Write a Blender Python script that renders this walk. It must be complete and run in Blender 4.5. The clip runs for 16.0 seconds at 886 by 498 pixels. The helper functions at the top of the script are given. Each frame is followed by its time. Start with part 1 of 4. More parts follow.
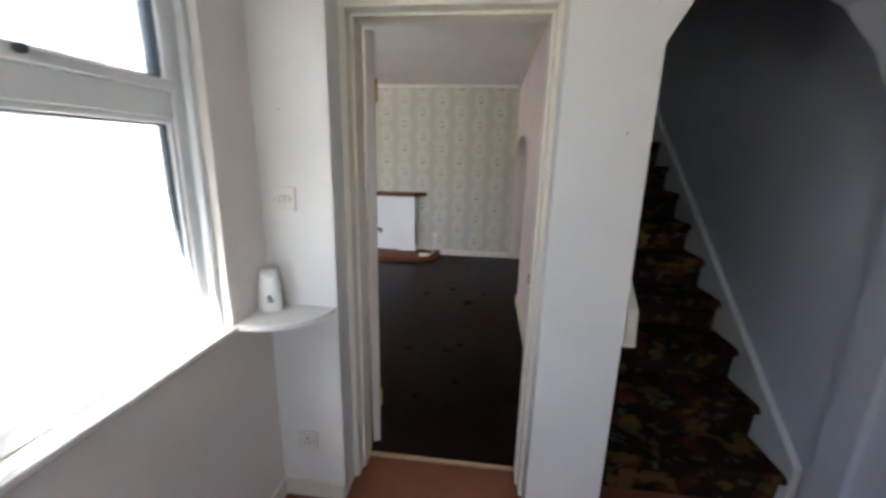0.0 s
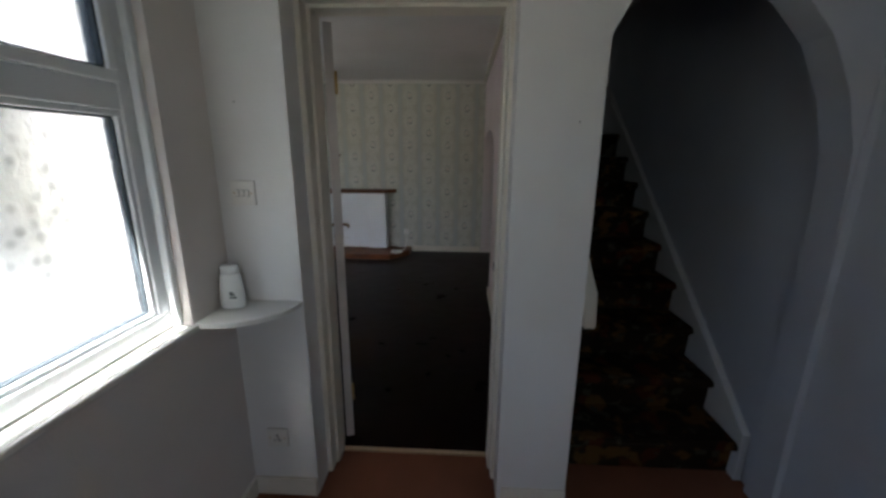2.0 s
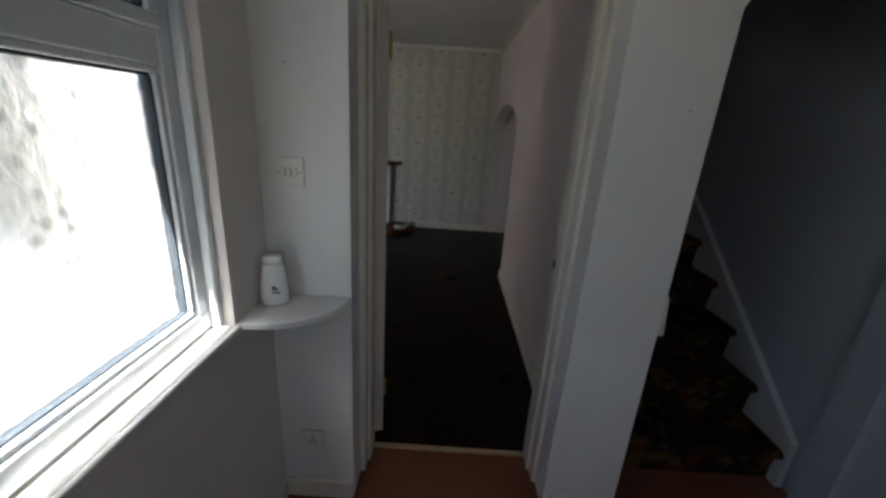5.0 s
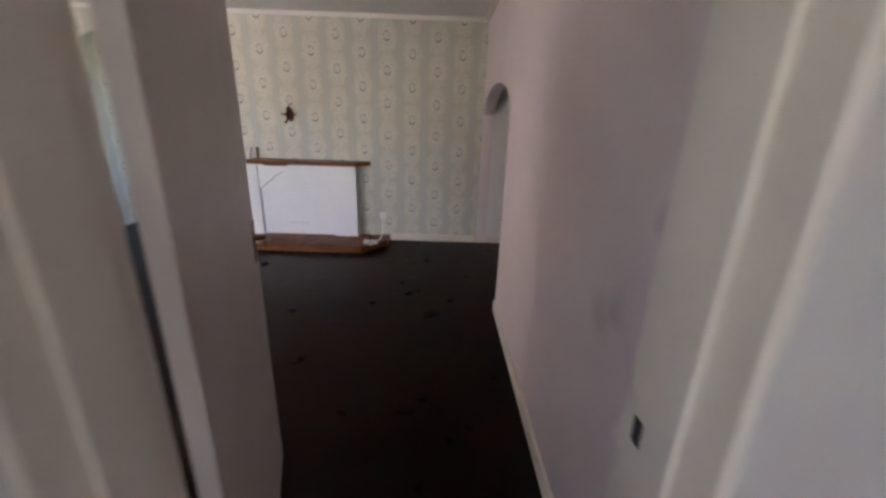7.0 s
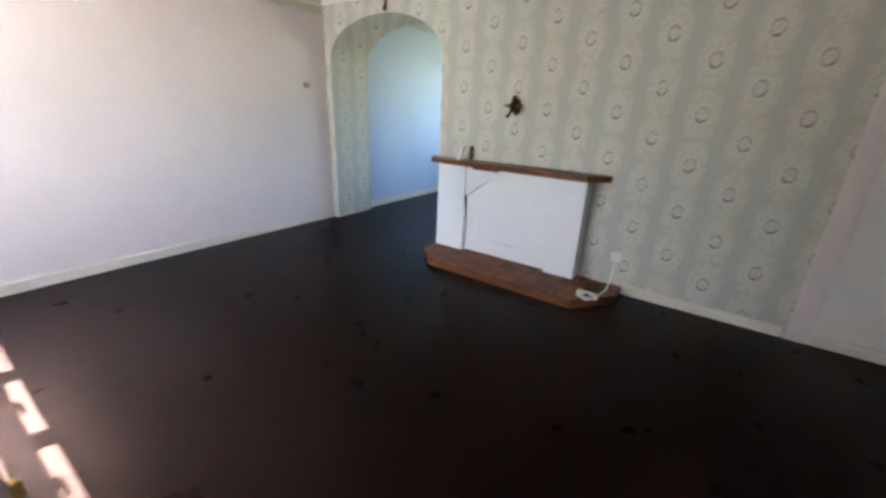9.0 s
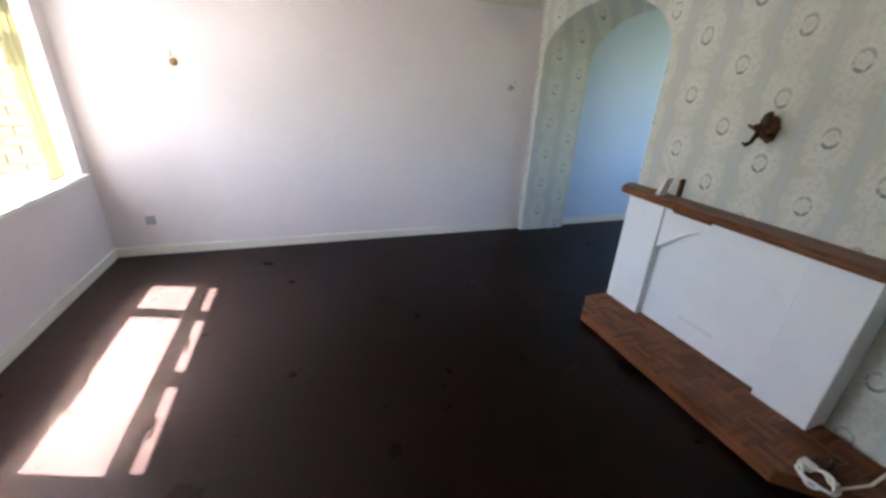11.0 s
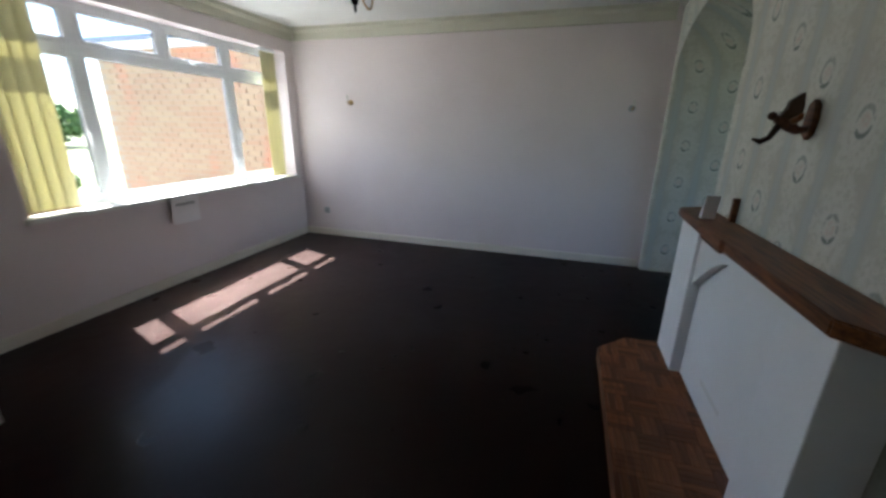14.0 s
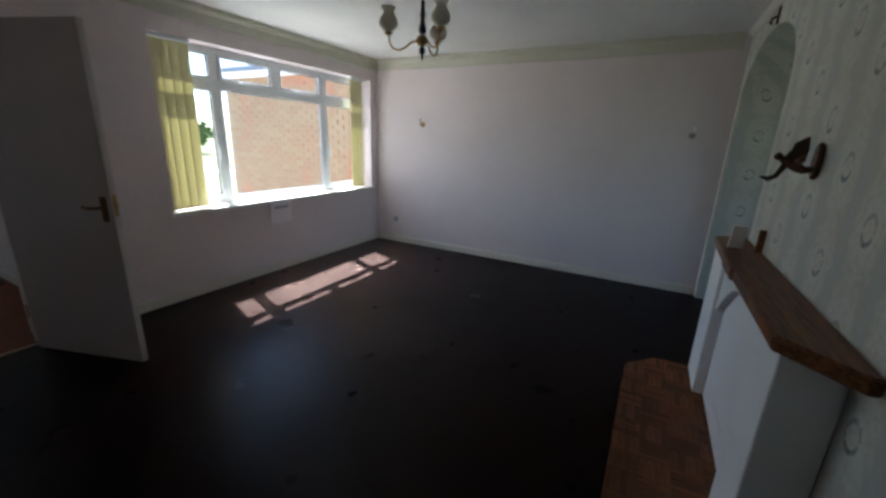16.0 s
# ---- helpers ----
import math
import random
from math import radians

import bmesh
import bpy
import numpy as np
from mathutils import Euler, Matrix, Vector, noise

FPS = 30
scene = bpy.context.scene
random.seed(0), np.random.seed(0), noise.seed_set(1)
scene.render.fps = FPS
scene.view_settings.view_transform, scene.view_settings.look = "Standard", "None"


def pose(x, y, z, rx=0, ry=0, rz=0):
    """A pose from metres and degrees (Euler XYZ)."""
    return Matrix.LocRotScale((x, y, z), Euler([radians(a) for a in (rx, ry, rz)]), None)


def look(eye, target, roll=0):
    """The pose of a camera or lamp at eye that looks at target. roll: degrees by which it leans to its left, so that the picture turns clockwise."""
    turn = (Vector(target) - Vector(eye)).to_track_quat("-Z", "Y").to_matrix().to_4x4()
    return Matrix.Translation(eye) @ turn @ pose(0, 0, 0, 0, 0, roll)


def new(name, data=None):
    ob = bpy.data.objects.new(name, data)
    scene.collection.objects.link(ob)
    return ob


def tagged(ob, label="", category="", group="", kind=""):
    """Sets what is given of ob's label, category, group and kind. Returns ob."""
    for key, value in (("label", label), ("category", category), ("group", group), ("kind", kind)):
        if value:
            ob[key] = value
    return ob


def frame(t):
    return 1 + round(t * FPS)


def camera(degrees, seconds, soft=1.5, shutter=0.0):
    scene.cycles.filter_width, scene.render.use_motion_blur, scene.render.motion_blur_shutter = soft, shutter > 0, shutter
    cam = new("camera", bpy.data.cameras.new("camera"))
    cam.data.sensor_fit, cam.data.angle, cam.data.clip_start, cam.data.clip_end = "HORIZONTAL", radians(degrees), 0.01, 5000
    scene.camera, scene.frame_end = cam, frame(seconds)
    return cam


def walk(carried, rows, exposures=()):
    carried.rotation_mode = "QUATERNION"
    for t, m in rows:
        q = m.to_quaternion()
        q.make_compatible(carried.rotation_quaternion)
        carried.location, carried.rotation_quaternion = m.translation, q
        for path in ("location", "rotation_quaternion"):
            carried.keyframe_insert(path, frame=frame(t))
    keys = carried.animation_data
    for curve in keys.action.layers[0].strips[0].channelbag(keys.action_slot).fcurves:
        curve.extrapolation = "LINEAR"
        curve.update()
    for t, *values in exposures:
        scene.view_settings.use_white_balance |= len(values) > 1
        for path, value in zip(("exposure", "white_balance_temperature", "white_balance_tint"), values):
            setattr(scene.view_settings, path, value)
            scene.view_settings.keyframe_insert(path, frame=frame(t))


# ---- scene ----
cam = camera(98.0, 16.0, soft=2.8, shutter=0.5)
PATH = [
    (0, (1.475, 1.148, 1.481), (1.252, 3.078, 1.006), 1.4),
    (0.5, (1.52, 1.137, 1.46), (1.025, 2.998, 0.922), 1.7),
    (1, (1.521, 1.138, 1.46), (0.984, 3.004, 0.983), 0.9),
    (1.5, (1.525, 1.149, 1.463), (1.224, 3.053, 0.931), 1.8),
    (2, (1.515, 1.125, 1.457), (1.424, 3.064, 0.973), 0.5),
    (2.5, (1.392, 1.202, 1.476), (1.423, 3.146, 1.005), 2.7),
    (3, (1.264, 1.269, 1.485), (1.065, 3.207, 1.031), -0.0),
    (3.2, (1.229, 1.268, 1.493), (1.125, 3.204, 1.0), -1.1),
    (5.3, (1.218, 1.305, 1.479), (1.215, 3.207, 0.858), 3.8),
    (5.5, (1.263, 1.34, 1.475), (1.233, 3.258, 0.907), 1.7),
    (6, (1.324, 1.539, 1.457), (1.233, 3.434, 0.823), 1.8),
    (6.5, (1.322, 1.864, 1.467), (1.402, 3.754, 0.819), 2.1),
    (7, (1.366, 2.291, 1.397), (1.390, 4.189, 0.768), 1.9),
    (7.5, (1.407, 2.669, 1.343), (1.297, 4.569, 0.733), 1.7),
    (8, (1.403, 3.032, 1.34), (1.228, 4.913, 0.686), 1.7),
    (8.5, (1.354, 3.371, 1.375), (0.667, 5.153, 0.781), 1.7),
    (9, (1.178, 3.605, 1.37), (0.12, 5.159, 0.687), 2.4),
    (9.5, (1.189, 3.763, 1.405), (-0.07, 5.116, 0.642), 1.8),
    (9.7, (1.207, 3.817, 1.434), (-0.233, 4.986, 0.684), 1.8),
    (11.8, (1.112, 5.046, 1.544), (-0.652, 5.605, 0.785), 2.4),
    (12, (1.113, 5.196, 1.544), (-0.667, 5.76, 0.828), 2.5),
    (12.5, (1.07, 5.52, 1.512), (-0.781, 5.993, 0.919), 5.1),
    (13, (1.128, 5.747, 1.441), (-0.777, 5.687, 0.836), 3.5),
    (13.5, (1.241, 5.943, 1.365), (-0.642, 5.532, 0.828), 2.5),
    (14, (1.488, 5.972, 1.364), (-0.335, 5.413, 0.761), 0.9),
    (14.5, (1.634, 6.077, 1.398), (-0.144, 5.339, 0.856), 1.3),
    (15, (1.696, 6.232, 1.432), (-0.088, 5.496, 0.908), 3.4),
    (15.5, (1.727, 6.272, 1.448), (-0.022, 5.442, 0.947), 3.0),
    (16, (1.738, 6.252, 1.439), (0.036, 5.354, 0.893), 2.1),
]
EXPOSURES = [(0, 4.5, 6100, 9), (0.5, 3.95, 6000, 7), (1, 3.4, 6000, 6), (1.5, 3.15, 5950, 6), (2, 3.0, 5950, 6), (2.5, 3.05, 5950, 6), (3, 3.1, 5950, 6),
             (5.5, 2.75, 5950, 7), (6, 3.1, 5900, 7), (6.5, 3.88, 5950, 14), (7, 4.25, 6350, 19), (8, 4.6, 6800, 19), (8.5, 4.6, 6300, 12), (9, 4.55, 6000, 9), (9.5, 4.5, 5900, 8),
             (12, 3.95, 5800, 8), (12.5, 3.85, 5800, 7), (13, 3.9, 5800, 6), (13.5, 3.5, 5700, 4), (14, 3.08, 5600, 3), (14.5, 2.85, 5550, 3), (16, 2.65, 5550, 3)]
walk(cam, [(t, look(eye, target, roll)) for t, eye, target, roll in PATH], EXPOSURES)

# ---------- world, sun, daylight ----------
world = bpy.data.worlds.new("world")
scene.world = world
world.use_nodes = True
sky = world.node_tree.nodes.new("ShaderNodeTexSky")
sky.sky_type = 'NISHITA'
sky.sun_disc = False
sky.sun_elevation = radians(60.7)
sky.sun_rotation = radians(199)
background = world.node_tree.nodes["Background"]
background.inputs[1].default_value = 0.085
world.node_tree.links.new(sky.outputs[0], background.inputs[0])

sun_data = bpy.data.lights.new("sun", 'SUN')
sun_data.energy = 5.0
sun_data.angle = radians(0.5)
sun_data.color = (1.0, 0.95, 0.88)
new("sun", sun_data).matrix_world = look((-2, -6, 12), (-2 + 0.34, -6 + 1.0, 12 - 1.88))


def daylight(name, eye, target, wide, high, power, colour):
    data = bpy.data.lights.new(name, 'AREA')
    data.shape, data.size, data.size_y, data.energy = 'RECTANGLE', wide, high, power
    data.color = colour
    new(name, data).matrix_world = look(eye, target)


# lamp added at the unseen back-room opening, standing in for its bluish sky light
daylight("garden_daylight", (-1.75, 9.93, 1.5), (-1.9, 8.0, 1.2), 0.9, 1.2, 0.24, (0.76, 0.86, 1.0))
# fill lamp added at the unseen front panel to brighten the hall
daylight("hall_fill", (1.6, -0.27, 1.45), (1.6, 2.0, 1.1), 0.7, 1.1, 0.33, (1.0, 0.95, 0.88))

# ---------- materials ----------
def nodes_of(name, rough=0.6, metal=0.0):
    m = bpy.data.materials.new(name)
    m.use_nodes = True
    b = m.node_tree.nodes["Principled BSDF"]
    b.inputs["Roughness"].default_value = rough
    b.inputs["Metallic"].default_value = metal
    return m, m.node_tree, b


def node(tree, kind, **values):
    n = tree.nodes.new(kind)
    for key, value in values.items():
        n.inputs[key].default_value = value
    return n


def maths(tree, op, a, b=None):
    n = tree.nodes.new("ShaderNodeMath")
    n.operation = op
    for i, v in enumerate((a, b)):
        if v is None:
            continue
        if isinstance(v, (int, float)):
            n.inputs[i].default_value = v
        else:
            tree.links.new(v, n.inputs[i])
    return n.outputs[0]


def blend(tree, fac, a, b, mode='MIX'):
    n = tree.nodes.new("ShaderNodeMix")
    n.data_type, n.blend_type = 'RGBA', mode
    for i, v in ((0, fac), (6, a), (7, b)):
        if isinstance(v, (int, float)):
            n.inputs[i].default_value = v
        elif isinstance(v, tuple):
            n.inputs[i].default_value = (*v, 1)
        else:
            tree.links.new(v, n.inputs[i])
    return n.outputs[2]


def ramp(tree, fac, low, high, a=(0, 0, 0), b=(1, 1, 1)):
    if high > 1:
        fac, low, high = maths(tree, 'MULTIPLY', fac, 0.5), low * 0.5, high * 0.5
    n = tree.nodes.new("ShaderNodeValToRGB")
    n.color_ramp.elements[0].position, n.color_ramp.elements[1].position = low, high
    n.color_ramp.elements[0].color, n.color_ramp.elements[1].color = (*a, 1), (*b, 1)
    tree.links.new(fac, n.inputs[0])
    return n.outputs[0]


def noisy(tree, scale, detail=4.0, stretch=None):
    coord = tree.nodes.new("ShaderNodeTexCoord").outputs["Object"]
    if stretch:
        mapping = tree.nodes.new("ShaderNodeMapping")
        mapping.inputs["Scale"].default_value = stretch
        tree.links.new(coord, mapping.inputs[0])
        coord = mapping.outputs[0]
    n = node(tree, "ShaderNodeTexNoise", Scale=scale, Detail=detail)
    tree.links.new(coord, n.inputs["Vector"])
    return n.outputs["Fac"]


def bump(tree, b, height, strength, distance=0.004):
    n = node(tree, "ShaderNodeBump", Strength=strength, Distance=distance)
    tree.links.new(height, n.inputs["Height"])
    tree.links.new(n.outputs[0], b.inputs["Normal"])


def painted(name, colour, dirt=None, rough=0.6, fine=160.0, relief=0.15, amount=0.5, metal=0.0):
    """Paint, plaster or metal with fine grain and large faint stains."""
    m, tree, b = nodes_of(name, rough, metal)
    dirt = dirt or tuple(c * 0.82 for c in colour)
    large = ramp(tree, noisy(tree, 1.7, 5), 0.42, 0.75)
    stained = blend(tree, maths(tree, 'MULTIPLY', large, amount), colour, dirt)
    grain = noisy(tree, fine, 3)
    stained = blend(tree, maths(tree, 'MULTIPLY', grain, 0.12), stained, dirt)
    tree.links.new(stained, b.inputs["Base Color"])
    bump(tree, b, grain, relief)
    rough_var = maths(tree, 'ADD', maths(tree, 'MULTIPLY', noisy(tree, 9), 0.16), rough - 0.08)
    tree.links.new(rough_var, b.inputs["Roughness"])
    return m


def wooden(name, dark, light, rough=0.45, along=0, scale=14.0, vary=0.1):
    m, tree, b = nodes_of(name, rough)
    stretch = [6.0, 6.0, 6.0]
    stretch[along] = 0.5
    grain = noisy(tree, scale, 6, stretch)
    rand = tree.nodes.new("ShaderNodeObjectInfo").outputs["Random"]
    colour = ramp(tree, grain, 0.3, 0.72, dark, light)
    colour = blend(tree, maths(tree, 'MULTIPLY', rand, vary), colour, tuple(0.55 * c for c in dark))
    tree.links.new(colour, b.inputs["Base Color"])
    bump(tree, b, grain, 0.25, 0.002)
    b.inputs["Specular IOR Level"].default_value = 0.25
    return m


M_WHITE = painted("white_wall_paint", (0.78, 0.76, 0.74), (0.62, 0.59, 0.55), 0.7, 120, 0.2)
M_HALL_DADO = painted("warm_lower_wall_paint", (0.75, 0.695, 0.655), (0.62, 0.565, 0.525), 0.7, 120, 0.2)
M_STAIR_WALL = painted("blue_grey_stair_paint", (0.47, 0.49, 0.545), (0.36, 0.37, 0.41), 0.65, 90, 0.2)
M_PINK = painted("pink_woodchip_paint", (0.74, 0.655, 0.65), (0.64, 0.55, 0.54), 0.75, 75, 0.45)


def hand_marks(m, places):
    """Greyish rubbed marks at given places on a painted wall."""
    tree = m.node_tree
    b = tree.nodes["Principled BSDF"]
    base = b.inputs["Base Color"].links[0].from_socket
    spot = tree.nodes.new("ShaderNodeNewGeometry").outputs["Position"]
    for place, size in places:
        gap = tree.nodes.new("ShaderNodeVectorMath")
        gap.operation = 'DISTANCE'
        tree.links.new(spot, gap.inputs[0])
        gap.inputs[1].default_value = place
        near = maths(tree, 'DIVIDE', gap.outputs["Value"], size)
        near = maths(tree, 'ADD', near, maths(tree, 'SUBTRACT', noisy(tree, 18, 3), 0.5))
        mark = ramp(tree, near, 0.3, 0.95, (1, 1, 1), (0, 0, 0))
        base = blend(tree, maths(tree, 'MULTIPLY', mark, 0.35), base, (0.36, 0.33, 0.33))
    tree.links.new(base, b.inputs["Base Color"])


hand_marks(M_PINK, (((1.82, 3.16, 0.955), 0.07), ((1.82, 3.24, 0.90), 0.09), ((1.82, 3.04, 1.22), 0.05)))
M_BLUE = painted("pale_blue_paint", (0.55, 0.64, 0.78), (0.48, 0.56, 0.68), 0.7, 110, 0.2)
M_CEILING = painted("white_ceiling_paint", (0.74, 0.73, 0.71), (0.62, 0.6, 0.57), 0.8, 60, 0.5)
M_CREAM = painted("cream_gloss_paint", (0.76, 0.71, 0.62), (0.60, 0.53, 0.43), 0.35, 60, 0.08)
M_GLOSS = painted("white_gloss_paint", (0.78, 0.76, 0.72), (0.62, 0.58, 0.5), 0.32, 60, 0.08)
M_DOOR = painted("off_white_door_paint", (0.62, 0.56, 0.52), (0.5, 0.44, 0.4), 0.4, 50, 0.1)
M_CORNICE = painted("green_cream_cornice_paint", (0.60, 0.58, 0.47), (0.5, 0.47, 0.37), 0.6, 60, 0.1)
M_UPVC = painted("white_plastic", (0.80, 0.82, 0.84), (0.7, 0.7, 0.7), 0.3, 40, 0.03)
M_PLASTIC = painted("ivory_switch_plastic", (0.76, 0.73, 0.68), (0.6, 0.56, 0.5), 0.35, 40, 0.03)
M_GREY_PLASTIC = painted("grey_fitting_plastic", (0.36, 0.37, 0.38), None, 0.4, 40, 0.03)
M_GAP = painted("grey_shadow_gap", (0.22, 0.20, 0.18), None, 0.7, 60, 0.05)
M_SEAL = painted("dark_rubber_seal", (0.045, 0.055, 0.065), None, 0.6, 80, 0.1)
M_FIRE_WHITE = painted("white_fireplace_paint", (0.80, 0.80, 0.81), (0.66, 0.65, 0.63), 0.55, 70, 0.25, 0.35)
M_BRASS = painted("aged_brass", (0.52, 0.34, 0.12), (0.22, 0.13, 0.05), 0.35, 60, 0.1, 0.7, 1.0)
M_OLD_BRASS = painted("tarnished_brass", (0.20, 0.11, 0.04), (0.07, 0.04, 0.02), 0.4, 60, 0.1, 0.7, 1.0)
M_DARK_METAL = painted("dark_bronze", (0.07, 0.045, 0.03), None, 0.4, 60, 0.1, 0.5, 0.7)
M_BLACK = painted("black_turned_wood", (0.012, 0.01, 0.01), None, 0.25, 60, 0.05)
M_CABLE = painted("white_cable_plastic", (0.75, 0.74, 0.7), None, 0.4, 60, 0.05)
M_PAPER = painted("white_paper", (0.84, 0.80, 0.80), None, 0.8, 60, 0.1)
M_BOTTLE = painted("white_bottle_plastic", (0.82, 0.82, 0.8), None, 0.3, 30, 0.02)
M_INK = painted("dark_print", (0.05, 0.06, 0.06), None, 0.6, 30, 0.0)
M_MAT_BORDER = painted("brown_mat_border", (0.09, 0.04, 0.03), None, 0.95, 300, 0.6)
M_MAT = painted("beige_mat_pile", (0.42, 0.36, 0.27), (0.3, 0.24, 0.18), 0.95, 300, 0.6)
M_DARK_MAT = painted("black_rubber_mat", (0.02, 0.018, 0.018), None, 0.9, 200, 0.6)
M_ROOFING = painted("white_fascia", (0.75, 0.76, 0.78), None, 0.5, 40, 0.05)
M_MORTAR = painted("mortar", (0.27, 0.22, 0.165), None, 0.9, 120, 0.5)
M_CONCRETE = painted("pale_concrete", (0.45, 0.43, 0.39), (0.33, 0.31, 0.28), 0.9, 60, 0.5)
M_HEARTH_WOOD = wooden("parquet_wood", (0.100, 0.031, 0.011), (0.30, 0.120, 0.046), 0.5, 0, 14.0, 0.8)
M_MANTEL_WOOD = wooden("stained_mantel_wood", (0.060, 0.020, 0.007), (0.24, 0.092, 0.030), 0.4, 0)
M_PALE_WOOD = wooden("pale_wood", (0.36, 0.24, 0.14), (0.55, 0.42, 0.28), 0.5, 2)
M_DARK_WOOD = wooden("dark_wood", (0.05, 0.02, 0.012), (0.13, 0.055, 0.03), 0.4, 2)
M_BARK = wooden("bark", (0.05, 0.035, 0.025), (0.12, 0.09, 0.06), 0.9, 2)


def floor_material():
    """Dark varnished floor, worn and scuffed by the window, painted paler for the sunlight."""
    m, tree, b = nodes_of("dark_brown_floor", 0.5)
    sep = tree.nodes.new("ShaderNodeSeparateXYZ")
    tree.links.new(tree.nodes.new("ShaderNodeTexCoord").outputs["Object"], sep.inputs[0])
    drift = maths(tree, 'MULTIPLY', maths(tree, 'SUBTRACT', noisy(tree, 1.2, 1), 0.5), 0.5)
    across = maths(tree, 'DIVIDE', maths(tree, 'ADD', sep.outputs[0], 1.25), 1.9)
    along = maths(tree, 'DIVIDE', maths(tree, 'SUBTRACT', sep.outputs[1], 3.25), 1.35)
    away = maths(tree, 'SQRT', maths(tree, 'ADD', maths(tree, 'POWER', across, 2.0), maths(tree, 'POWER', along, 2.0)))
    # pale pool: part wear, part brightness of the sun patch put into the colour
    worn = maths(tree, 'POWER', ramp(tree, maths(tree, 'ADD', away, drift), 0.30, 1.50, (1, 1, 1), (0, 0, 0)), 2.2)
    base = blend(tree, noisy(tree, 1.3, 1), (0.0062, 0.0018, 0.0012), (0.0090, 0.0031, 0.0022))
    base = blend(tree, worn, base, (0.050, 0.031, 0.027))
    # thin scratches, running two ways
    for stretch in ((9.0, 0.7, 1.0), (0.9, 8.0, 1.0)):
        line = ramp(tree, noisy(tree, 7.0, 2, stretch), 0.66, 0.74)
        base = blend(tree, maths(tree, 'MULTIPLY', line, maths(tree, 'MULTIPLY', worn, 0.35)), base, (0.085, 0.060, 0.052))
    tree.links.new(base, b.inputs["Base Color"])
    rough = maths(tree, 'ADD', maths(tree, 'MULTIPLY', noisy(tree, 5.0, 2), 0.14), 0.23)
    tree.links.new(rough, b.inputs["Roughness"])
    b.inputs["Specular IOR Level"].default_value = 0.075
    bump(tree, b, noisy(tree, 8.0, 1), 0.14, 0.012)
    return m


def carpet(name, a, b_colour, pattern=False):
    m, tree, b = nodes_of(name, 0.95)
    pile = noisy(tree, 320, 2)
    base = blend(tree, ramp(tree, noisy(tree, 2.2, 5), 0.35, 0.7), a, b_colour)
    if pattern:
        gold = ramp(tree, noisy(tree, 9, 3), 0.55, 0.62)
        red = ramp(tree, noisy(tree, 6.2, 3), 0.57, 0.63)
        green = ramp(tree, noisy(tree, 13, 2), 0.60, 0.66)
        base = blend(tree, red, base, (0.07, 0.018, 0.008))
        base = blend(tree, gold, base, (0.12, 0.065, 0.02))
        base = blend(tree, green, base, (0.06, 0.058, 0.04))
    base = blend(tree, maths(tree, 'MULTIPLY', pile, 0.4), base, tuple(0.5 * c for c in a))
    tree.links.new(base, b.inputs["Base Color"])
    b.inputs["Specular IOR Level"].default_value = 0.1
    bump(tree, b, pile, 0.6, 0.004)
    return m


